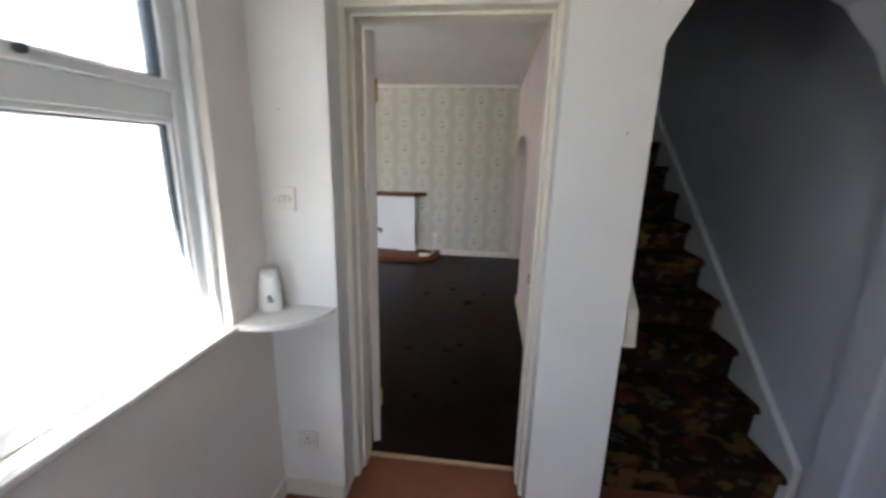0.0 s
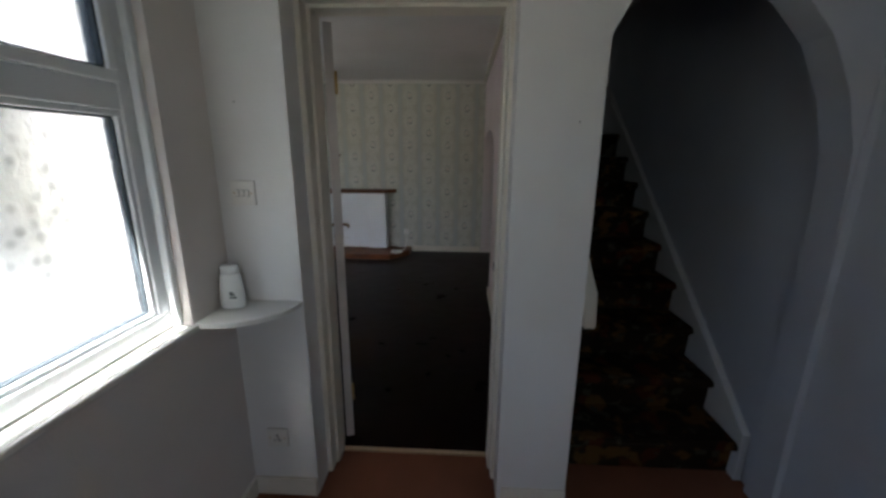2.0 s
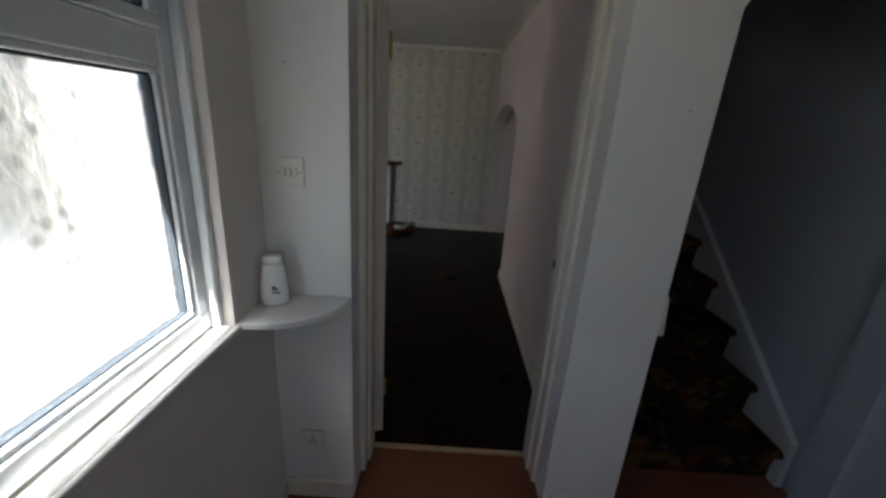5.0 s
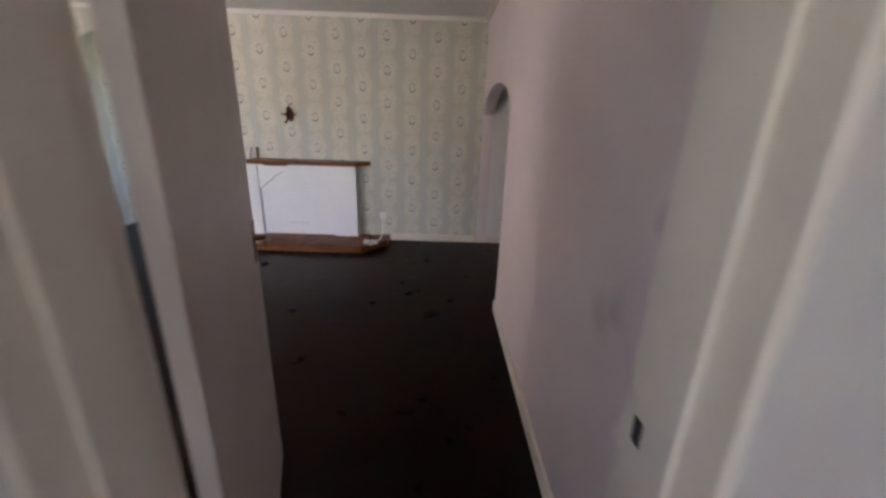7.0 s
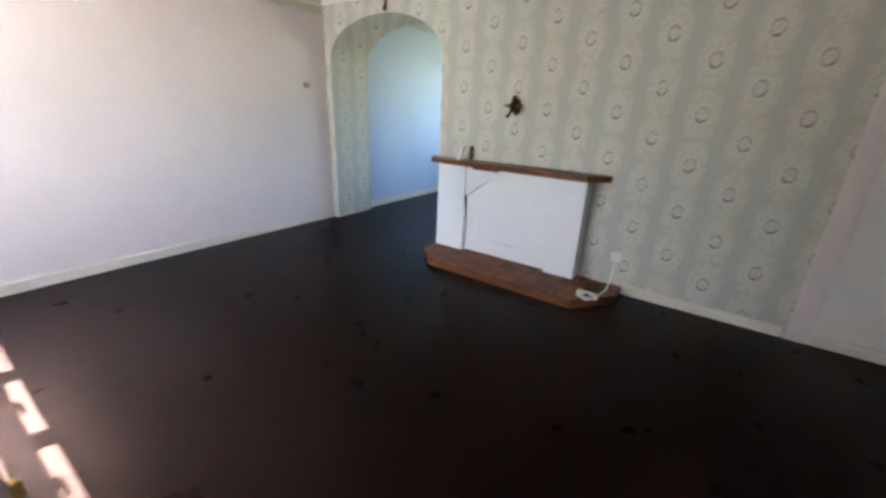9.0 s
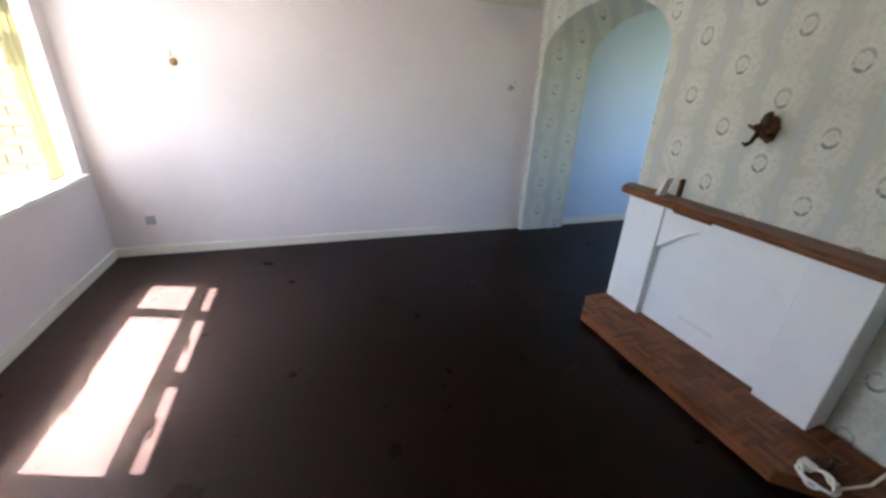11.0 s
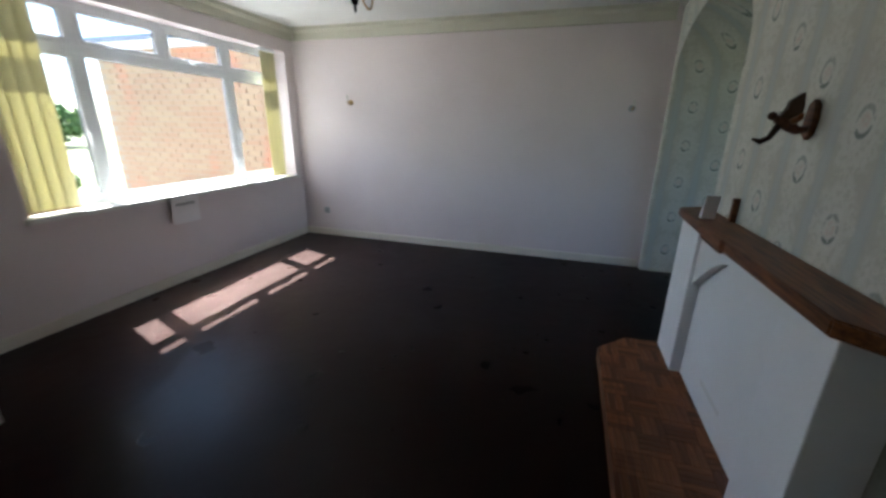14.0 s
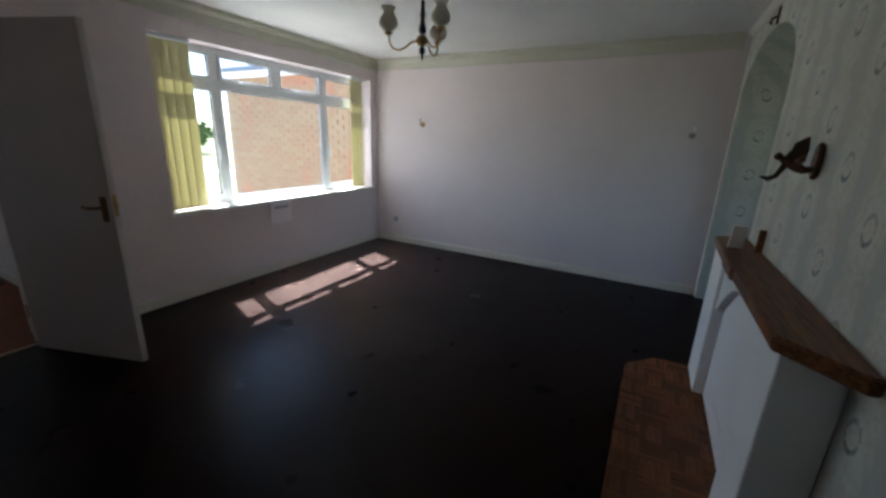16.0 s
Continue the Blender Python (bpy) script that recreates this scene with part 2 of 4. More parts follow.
def wallpaper():
    """Striped damask paper: staggered oval medallions in pale scrollwork between blue-grey stripes."""
    m, tree, b = nodes_of("floral_striped_wallpaper", 0.6)
    sep = tree.nodes.new("ShaderNodeSeparateXYZ")
    tree.links.new(tree.nodes.new("ShaderNodeNewGeometry").outputs["Position"], sep.inputs[0])
    u = maths(tree, 'ADD', maths(tree, 'ADD', sep.outputs[0], sep.outputs[1]), -6.815 + 0.045)
    col = maths(tree, 'DIVIDE', u, 0.269)
    idx = maths(tree, 'ROUND', col)
    du = maths(tree, 'MULTIPLY', maths(tree, 'SUBTRACT', col, idx), 0.269)
    odd = maths(tree, 'MULTIPLY', maths(tree, 'ABSOLUTE', maths(tree, 'SUBTRACT', maths(tree, 'MULTIPLY', idx, 0.5), maths(tree, 'ROUND', maths(tree, 'MULTIPLY', idx, 0.5)))), 1.0)
    row = maths(tree, 'ADD', maths(tree, 'DIVIDE', maths(tree, 'ADD', sep.outputs[2], -1.067), 0.332), odd)
    dv = maths(tree, 'MULTIPLY', maths(tree, 'SUBTRACT', row, maths(tree, 'ROUND', row)), 0.332)

    def oval(wide, high):
        a = maths(tree, 'POWER', maths(tree, 'DIVIDE', du, wide), 2.0)
        c = maths(tree, 'POWER', maths(tree, 'DIVIDE', dv, high), 2.0)
        return maths(tree, 'SQRT', maths(tree, 'ADD', a, c))

    wobble = maths(tree, 'MULTIPLY', maths(tree, 'SUBTRACT', noisy(tree, 26, 3), 0.5), 0.9)
    fine = noisy(tree, 62, 4)
    # stripes between the columns
    edge = maths(tree, 'ABSOLUTE', du)
    stripe = ramp(tree, edge, 0.098, 0.112)
    base = blend(tree, stripe, (0.50, 0.485, 0.41), (0.46, 0.47, 0.43))
    silver = ramp(tree, maths(tree, 'ADD', edge, maths(tree, 'MULTIPLY', fine, 0.012)), 0.120, 0.130)
    base = blend(tree, maths(tree, 'MULTIPLY', silver, 0.35), base, (0.50, 0.53, 0.50))
    # lace scrollwork round each medallion
    field = maths(tree, 'ADD', oval(0.112, 0.20), wobble)
    lace = maths(tree, 'MULTIPLY', ramp(tree, field, 0.75, 1.0, (1, 1, 1), (0, 0, 0)), ramp(tree, fine, 0.33, 0.52))
    base = blend(tree, maths(tree, 'MULTIPLY', lace, 0.58), base, (0.67, 0.655, 0.585))
    halo = ramp(tree, maths(tree, 'ADD', oval(0.062, 0.078), maths(tree, 'MULTIPLY', wobble, 0.4)), 0.85, 1.05, (1, 1, 1), (0, 0, 0))
    base = blend(tree, maths(tree, 'MULTIPLY', halo, 0.30), base, (0.68, 0.665, 0.60))
    # broken leaf ring and blush centre
    d = oval(0.038, 0.048)
    ring = maths(tree, 'MULTIPLY', ramp(tree, d, 0.66, 0.78), ramp(tree, d, 1.0, 1.14, (1, 1, 1), (0, 0, 0)))
    leafy = ramp(tree, maths(tree, 'ADD', noisy(tree, 48, 2), maths(tree, 'MULTIPLY', maths(tree, 'ABSOLUTE', dv), 2.4)), 0.44, 0.56)
    lean = maths(tree, 'ADD', maths(tree, 'MULTIPLY', maths(tree, 'DIVIDE', dv, 0.048), -0.35), maths(tree, 'MULTIPLY', maths(tree, 'ABSOLUTE', maths(tree, 'DIVIDE', dv, 0.048)), 0.6))
    leafy = maths(tree, 'MULTIPLY', leafy, ramp(tree, lean, 0.05, 0.85, (0.48, 0.48, 0.48), (1, 1, 1)))
    base = blend(tree, maths(tree, 'MULTIPLY', maths(tree, 'MULTIPLY', ring, leafy), 0.95), base, (0.13, 0.155, 0.135))
    rose = maths(tree, 'MULTIPLY', ramp(tree, d, 0.4, 0.66, (1, 1, 1), (0, 0, 0)), ramp(tree, noisy(tree, 55, 2), 0.42, 0.55))
    base = blend(tree, maths(tree, 'MULTIPLY', rose, 0.7), base, (0.58, 0.46, 0.40))
    age = ramp(tree, noisy(tree, 1.1, 4), 0.45, 0.8)
    base = blend(tree, maths(tree, 'MULTIPLY', age, 0.25), base, (0.42, 0.38, 0.28))
    tree.links.new(base, b.inputs["Base Color"])
    bump(tree, b, maths(tree, 'ADD', lace, fine), 0.2, 0.002)
    return m


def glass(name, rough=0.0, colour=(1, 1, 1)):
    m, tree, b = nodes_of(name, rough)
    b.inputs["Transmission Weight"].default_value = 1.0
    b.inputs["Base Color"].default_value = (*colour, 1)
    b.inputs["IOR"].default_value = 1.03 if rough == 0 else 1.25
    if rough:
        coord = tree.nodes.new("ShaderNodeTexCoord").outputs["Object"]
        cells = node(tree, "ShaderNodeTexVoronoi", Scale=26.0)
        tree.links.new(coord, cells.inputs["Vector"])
        # darker blobs painted into the pane colour for the dim view refracted from outside
        view_blobs = maths(tree, 'MULTIPLY', ramp(tree, cells.outputs["Distance"], 0.20, 0.42, (1, 1, 1), (0, 0, 0)), ramp(tree, noisy(tree, 4.5, 3), 0.36, 0.52))
        tree.links.new(blend(tree, view_blobs, (0.40, 0.41, 0.415), (0.24, 0.25, 0.255)), b.inputs["Base Color"])
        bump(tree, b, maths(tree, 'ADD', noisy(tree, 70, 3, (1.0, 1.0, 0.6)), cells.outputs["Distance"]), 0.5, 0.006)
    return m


def fabric():
    m, tree, b = nodes_of("yellow_cream_blind_fabric", 0.85)
    weave = noisy(tree, 260, 2)
    tree.links.new(blend(tree, weave, (0.68, 0.64, 0.45), (0.60, 0.56, 0.38)), b.inputs["Base Color"])
    thin = tree.nodes.new("ShaderNodeBsdfTranslucent")
    thin.inputs[0].default_value = (0.64, 0.60, 0.38, 1)
    mix = tree.nodes.new("ShaderNodeMixShader")
    mix.inputs[0].default_value = 0.35
    tree.links.new(b.outputs[0], mix.inputs[1])
    tree.links.new(thin.outputs[0], mix.inputs[2])
    tree.links.new(mix.outputs[0], tree.nodes["Material Output"].inputs[0])
    return m


def brick_material():
    m, tree, b = nodes_of("buff_red_brick", 0.9)
    rand = tree.nodes.new("ShaderNodeObjectInfo").outputs["Random"]
    island = tree.nodes.new("ShaderNodeNewGeometry").outputs["Random Per Island"]
    pick = maths(tree, 'FRACT', maths(tree, 'ADD', maths(tree, 'MULTIPLY', rand, 7.3), island))
    base = ramp(tree, pick, 0.1, 0.95, (0.33, 0.245, 0.155), (0.31, 0.20, 0.128))
    base = blend(tree, maths(tree, 'MULTIPLY', noisy(tree, 45, 4), 0.5), base, (0.20, 0.13, 0.075))
    spot = tree.nodes.new("ShaderNodeNewGeometry").outputs["Position"]
    patch = node(tree, "ShaderNodeTexNoise", Scale=1.6, Detail=4.0)
    tree.links.new(spot, patch.inputs["Vector"])
    base = blend(tree, ramp(tree, patch.outputs["Fac"], 0.58, 0.70), base, (0.34, 0.165, 0.10))
    tree.links.new(base, b.inputs["Base Color"])
    bump(tree, b, noisy(tree, 90, 4), 0.5, 0.006)
    return m


def grass_material(name, a, c, scale):
    m, tree, b = nodes_of(name, 0.9)
    tree.links.new(blend(tree, ramp(tree, noisy(tree, scale, 6), 0.35, 0.65), a, c), b.inputs["Base Color"])
    bump(tree, b, noisy(tree, scale * 6, 3), 0.8, 0.02)
    return m


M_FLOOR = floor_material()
M_HALL_CARPET = carpet("red_brown_carpet", (0.25, 0.100, 0.057), (0.18, 0.068, 0.038))
M_STAIR_CARPET = carpet("dark_floral_stair_carpet", (0.013, 0.009, 0.006), (0.022, 0.014, 0.008), True)
M_PAPER_WALL = wallpaper()
M_GLASS = glass("clear_glass")
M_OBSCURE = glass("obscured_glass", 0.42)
M_SHADE = painted("cream_frosted_shade_glass", (0.92, 0.86, 0.72), (0.74, 0.65, 0.50), 0.3, 40, 0.1)
M_SHADE.node_tree.nodes["Principled BSDF"].inputs["Transmission Weight"].default_value = 0.4
M_FABRIC = fabric()
M_BRICK = brick_material()
M_LAWN = grass_material("dry_lawn", (0.07, 0.09, 0.03), (0.19, 0.17, 0.08), 1.5)
M_LEAF = grass_material("hedge_leaves", (0.05, 0.10, 0.025), (0.12, 0.17, 0.05), 9)
M_LEAF_PALE = grass_material("shrub_leaves", (0.12, 0.16, 0.04), (0.20, 0.22, 0.07), 9)


# ---------- mesh helpers ----------
def part(name, bm, material, parent=None, label="", smooth=False):
    """Link a bmesh as one mesh object, under a thing or part where one is given."""
    mesh = bpy.data.meshes.new(name)
    bmesh.ops.recalc_face_normals(bm, faces=bm.faces)
    bm.to_mesh(mesh)
    bm.free()
    mesh.materials.append(material)
    if smooth:
        for p in mesh.polygons:
            p.use_smooth = True
    ob = new(name, mesh)
    ob.parent = parent
    return tagged(ob, label)


def thing(name, x, y, z, label, category, group="", kind="", turn=0):
    ob = new(name)
    ob.matrix_world = pose(x, y, z, 0, 0, turn)
    return tagged(ob, label, category, group, kind)


def add_box(bm, x0, y0, z0, x1, y1, z1, bevel=0.0, m=None):
    made = bmesh.ops.create_cube(bm, size=1.0)["verts"]
    s = Matrix.LocRotScale(((x0 + x1) / 2, (y0 + y1) / 2, (z0 + z1) / 2), None, (abs(x1 - x0), abs(y1 - y0), abs(z1 - z0)))
    bmesh.ops.transform(bm, matrix=(m @ s) if m else s, verts=made)
    if bevel:
        edges = list({e for v in made for e in v.link_edges})
        bmesh.ops.bevel(bm, geom=edges, offset=bevel, segments=2, affect='EDGES', profile=0.5)
    return bm


def boxes(*rows, bevel=0.0):
    bm = bmesh.new()
    for r in rows:
        add_box(bm, *r, bevel=bevel)
    return bm


def prism(outline, axis, a, b, bm=None):
    """A polygon of (u, v) pairs drawn out along an axis from a to b; u, v are the other two axes in order."""
    bm = bm or bmesh.new()

    def at(u, v, w):
        return {0: (w, u, v), 1: (u, w, v), 2: (u, v, w)}[axis]
    low = [bm.verts.new(at(u, v, a)) for u, v in outline]
    high = [bm.verts.new(at(u, v, b)) for u, v in outline]
    n = len(outline)
    bm.faces.new(low)
    bm.faces.new(high[::-1])
    for i in range(n):
        bm.faces.new((low[i], high[i], high[(i + 1) % n], low[(i + 1) % n]))
    return bm


def lathe(profile, steps=20, m=None, bm=None):
    """Turn (radius, height) pairs round z."""
    bm = bm or bmesh.new()
    rings = []
    for r, z in profile:
        ring = [bm.verts.new((r * math.cos(2 * math.pi * i / steps), r * math.sin(2 * math.pi * i / steps), z)) for i in range(steps)]
        rings.append(ring)
    for a, b in zip(rings, rings[1:]):
        for i in range(steps):
            bm.faces.new((a[i], a[(i + 1) % steps], b[(i + 1) % steps], b[i]))
    if profile[0][0] > 1e-4:
        bm.faces.new(rings[0][::-1])
    if profile[-1][0] > 1e-4:
        bm.faces.new(rings[-1])
    if m:
        bmesh.ops.transform(bm, matrix=m, verts=[v for ring in rings for v in ring])
    return bm


def tube(points, radius, steps=8, bm=None):
    """A round tube along points."""
    bm = bm or bmesh.new()
    pts = [Vector(p) for p in points]
    rings = []
    for i, p in enumerate(pts):
        d = (pts[min(i + 1, len(pts) - 1)] - pts[max(i - 1, 0)]).normalized()
        side = d.cross(Vector((0.13, 0.21, 1)) if abs(d.z) < 0.95 else Vector((1, 0, 0))).normalized()
        up = d.cross(side)
        r = radius[i] if isinstance(radius, list) else radius
        rings.append([bm.verts.new(p + r * (math.cos(2 * math.pi * k / steps) * side + math.sin(2 * math.pi * k / steps) * up)) for k in range(steps)])
    for a, b in zip(rings, rings[1:]):
        for k in range(steps):
            bm.faces.new((a[k], a[(k + 1) % steps], b[(k + 1) % steps], b[k]))
    bm.faces.new(rings[0][::-1])
    bm.faces.new(rings[-1])
    return bm


def structure(name, bm, material, label, category):
    return tagged(part(name, bm, material), label, category, "", "structure")


# ---------- plan ----------
XL, XR, YW, YF, TOP = -2.742, 1.82, 2.79, 6.815, 2.42     # living room
HX0, HX1, HY0, HY1 = 0.64, 2.83, -0.3, 2.48               # hall
YB = 7.40                                                 # back face of the fireplace wall
WX0, WX1, WZ0, WZ1 = -2.60, 0.0, 0.74, 2.15               # living room window opening
VX, VY0, VY1, VZ0, VZ1 = 0.64, 1.10, 2.255, 0.90, 2.10     # hall window opening
DX0, DX1, DZ = 0.905, 1.70, 2.02                          # living room doorway in the wall

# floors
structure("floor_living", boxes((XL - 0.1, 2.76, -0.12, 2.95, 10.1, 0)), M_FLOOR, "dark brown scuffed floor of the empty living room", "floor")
structure("floor_hall", boxes((0.4, HY0 - 0.1, -0.12, 2.95, 2.735, 0)), M_HALL_CARPET, "red-brown carpeted hall floor", "floor")
structure("threshold_strip", boxes((0.94, 2.735, -0.02, 1.675, 2.76, 0.008), bevel=0.002), M_PALE_WOOD, "thin pale threshold strip in the doorway", "threshold")

# ceilings
structure("ceiling_living", boxes((XL - 0.1, 2.6, TOP, XR + 0.05, YB - 0.3, TOP + 0.15)), M_CEILING, "white textured ceiling of the living room", "ceiling")
structure("ceiling_hall", boxes((0.4, HY0 - 0.1, TOP, 2.95, 2.6, TOP + 0.15)), M_CEILING, "white hall ceiling", "ceiling")
structure("ceiling_back", boxes((XL - 0.1, YB - 0.3, TOP, 3.0, 10.1, TOP + 0.15)), M_CEILING, "white ceiling of the back room", "ceiling")
structure("ceiling_lobby", boxes((XR + 0.05, 4.95, TOP, 3.0, YB - 0.3, TOP + 0.15)), M_CEILING, "white lobby ceiling", "ceiling")
structure("ceiling_stairs", boxes((XR - 0.0, 2.6, 4.2, 2.95, 5.05, 4.3)), M_CEILING, "ceiling above the stairs", "ceiling")

# living room walls
structure("wall_left", boxes((XL - 0.1, 2.55, 0, XL, YF + 0.001, TOP)), M_PINK, "pale pink papered side wall", "wall")
structure("wall_left_back", boxes((XL - 0.1, YF + 0.001, 0, XL - 0.004, 10.1, TOP)), M_BLUE, "pale blue wall beyond the arch", "wall")
structure("wall_window", boxes((XL, 2.596, 0, WX0, YW, TOP), (WX1, 2.596, 0, DX0, YW, TOP), (WX0, 2.596, 0, WX1, YW, WZ0), (WX0, 2.596, WZ1, WX1, YW, TOP)),
          M_PINK, "pale pink wall round the wide window", "wall")


def curve_opening(x0, x1, spring, rise, steps=20):
    """Outline of an arched opening, from the foot of one side round to the other."""
    mid, half = (x0 + x1) / 2, (x1 - x0) / 2
    return [(x0, 0.0)] + [(mid - half * math.cos(math.pi * i / steps), spring + rise * math.sin(math.pi * i / steps) ** 0.9) for i in range(steps + 1)] + [(x1, 0.0)]


# fireplace wall with its arch
arch = curve_opening(-2.66, -1.10, 1.80, 0.44)
structure("wall_fireplace", prism([(XL, 0), *arch, (XR, 0), (XR, TOP), (XL, TOP)], 1, YF, YB), M_PAPER_WALL,
          "striped floral wallpapered wall with an arched opening", "wall")
# wall beside the stairs, with a second arch to the lobby
arch_side = curve_opening(5.02, 6.80, 1.42, 0.30)
structure("wall_right", prism([(2.79, 0), *arch_side, (YF, 0), (YF, TOP), (2.79, TOP)], 0, XR, XR + 0.12), M_PINK,
          "pale pink wall with an arched opening to the lobby", "wall")
structure("wall_lobby_1", boxes((2.83, 5.05, 0, 2.95, YB, TOP)), M_WHITE, "plain white lobby wall", "wall")
structure("wall_lobby_2", boxes((XR + 0.12, 4.95, 0, 2.83, 5.05, TOP)), M_WHITE, "plain white lobby wall", "wall")
structure("wall_lobby_3", boxes((XR + 0.12, YF, 0, 2.83, YF + 0.1, TOP)), M_WHITE, "plain white lobby wall", "wall")
# back room
structure("wall_back", boxes((XL, 10.0, 0, -2.2, 10.1, TOP), (-0.2, 10.0, 0, 3.0, 10.1, TOP), (-2.2, 10.0, 0, -0.2, 10.1, 0.85), (-2.2, 10.0, 2.15, -0.2, 10.1, TOP)),
          M_BLUE, "pale blue far wall of the back room", "wall")
structure("wall_back_right", boxes((2.9, YB, 0, 3.0, 10.0, TOP)), M_BLUE, "pale blue wall of the back room", "wall")

# hall walls
structure("wall_hall_window", boxes((0.40, HY0, 0, HX0, VY0, TOP), (0.40, VY1, 0, HX0, 2.53, TOP), (0.40, VY0, 0, HX0, VY1, VZ0 - 0.029), (0.40, VY0, VZ1, HX0, VY1, TOP)),
          M_HALL_DADO, "off-white hall wall under the obscured window", "wall")
structure("wall_hall_end", prism([(HX0, 0), (DX0 + 0.012, 0), (DX0 + 0.012, DZ), (DX1 - 0.012, DZ), (DX1 - 0.012, 0), (1.975, 0), (1.975, 1.82), (2.04, 1.94), (2.10, 1.995), (2.10, TOP), (HX0, TOP)], 1, HY1, 2.60),
          M_WHITE, "white hall wall with the doorway", "wall")
structure("wall_stair_arch", prism([(2.10, 1.995), (2.42, 2.0), (2.52, 1.945), (2.64, 1.82), (2.73, 1.65), (2.785, 1.47), (2.80, 1.2), (2.80, 0), (HX1, 0), (HX1, TOP), (2.10, TOP)], 1, HY1, 2.60),
          M_STAIR_WALL, "blue-grey arched head of the stair opening", "wall")
structure("wall_door_reveal", boxes((0.64, 2.60, 0, DX0, 2.7895, TOP - 0.01), (DX1, 2.60, 0, 1.975, 2.7895, TOP), (DX0, 2.60, DZ, DX1, 2.7895, TOP)), M_WHITE, "white plaster round the doorway", "wall")
structure("wall_hall_right", boxes((HX1, HY0, 0, 2.95, 5.05, 4.2)), M_STAIR_WALL, "blue-grey wall beside the stairs", "wall")
structure("wall_hall_front", boxes((0.4, HY0 - 0.1, 0, 1.2, HY0, TOP), (2.0, HY0 - 0.1, 0, 2.95, HY0, TOP), (1.2, HY0 - 0.1, 0, 2.0, HY0, 0.85), (1.2, HY0 - 0.1, 2.05, 2.0, HY0, TOP)), M_WHITE, "plain front wall of the hall", "wall")
structure("wall_stair_left", boxes((XR + 0.125, 2.79, 0, 1.975, 4.95, 4.2)), M_STAIR_WALL, "stair side of the partition wall", "wall")
structure("wall_stair_end", boxes((1.975, 4.951, 0, 2.83, 5.049, 4.2), (1.975, 2.602, TOP, 2.83, 2.70, 4.2)), M_STAIR_WALL, "wall closing the stairwell", "wall")
# unseen slab added over the ceilings to keep sky and sun from leaking in
structure("light_block_slab", boxes((XL - 0.2, 2.596, 2.58, 3.1, 10.2, 2.7)), M_ROOFING, "unseen slab added above the rooms against light leaks", "roof")

# skirtings and cornice
def skirting(name, x0, y0, x1, y1):
    structure(name, boxes((x0, y0, 0, x1, y1, 0.085), bevel=0.004), M_CREAM, "cream gloss-painted skirting board", "baseboard")


skirting("baseboard_left", XL, YW, XL + 0.016, YF - 0.02)
skirting("baseboard_window", XL + 0.018, YW, 0.80, YW + 0.016)
skirting("baseboard_fireplace_r", 0.79, YF - 0.016, XR - 0.02, YF)
skirting("baseboard_right", XR - 0.016, 2.86, XR, 5.02)
skirting("baseboard_lobby", XR + 0.13, YF - 0.016, 2.82, YF)
skirting("baseboard_hall_window", HX0, HY0, HX0 + 0.015, HY1 - 0.017)
skirting("baseboard_hall_pier", HX0, HY1 - 0.015, DX0 + 0.01, HY1)
skirting("baseboard_hall_right", 1.705, HY1 - 0.015, 1.974, HY1)
skirting("baseboard_back", XL - 0.004, YB, XL + 0.012, 9.99)

box_cornice = [(0, 2.285), (0.022, 2.285), (0.022, 2.36), (0.05, 2.385), (0.05, TOP), (0, TOP)]
structure("cornice_left", prism([(XL + a, b) for a, b in box_cornice], 1, YW + 0.05, YF - 0.05), M_CORNICE, "pale green-cream boxed cornice", "cornice")
structure("cornice_window", prism([(YW + a, b) for a, b in box_cornice], 0, XL, XR), M_CORNICE, "pale green-cream boxed cornice above the window", "cornice")
coving = [(0, 2.385), (0.012, 2.385), (0.03, 2.405), (0.035, TOP), (0, TOP)]
structure("coving_fireplace", prism([(YF - a, b) for a, b in coving], 0, XL, XR), M_GLOSS, "narrow white coving", "cornice")
structure("coving_right", prism([(XR - a, b) for a, b in coving], 1, YW + 0.05, YF - 0.04), M_CORNICE, "narrow cream coving", "cornice")

# ---------- doorway and door ----------
def door_frame():
    f = thing("door_1", 1.3, 2.7, 0, "cream-painted door frame with open flush door", "door", "", "structure")
    for nm, r in (("jamb", (DX0 + 0.0, 2.601, 0, 0.938, 2.80, 1.975)), ("jamb", (1.673, 2.601, 0, DX1, 2.80, 1.975)), ("head", (DX0, 2.601, 1.975, DX1, 2.80, DZ)),
                  ("stop", (0.938, 2.66, 0, 0.950, 2.752, 1.963)), ("stop", (1.661, 2.66, 0, 1.673, 2.752, 1.963)), ("stop", (0.938, 2.66, 1.963, 1.673, 2.752, 1.975))):
        p = part(nm, boxes(r, bevel=0.003), M_CREAM, f)
        p.matrix_parent_inverse = f.matrix_world.inverted()
    for nm, r in (("architrave", (0.855, 2.79, 0, 0.917, 2.808, 2.045)), ("architrave", (1.69, 2.79, 0, 1.752, 2.808, 2.045)), ("architrave", (0.917, 2.79, 1.99, 1.69, 2.808, 2.045))):
        p = part(nm, boxes(r, bevel=0.005), M_CREAM, f)
        p.matrix_parent_inverse = f.matrix_world.inverted()
    return f


door_frame()

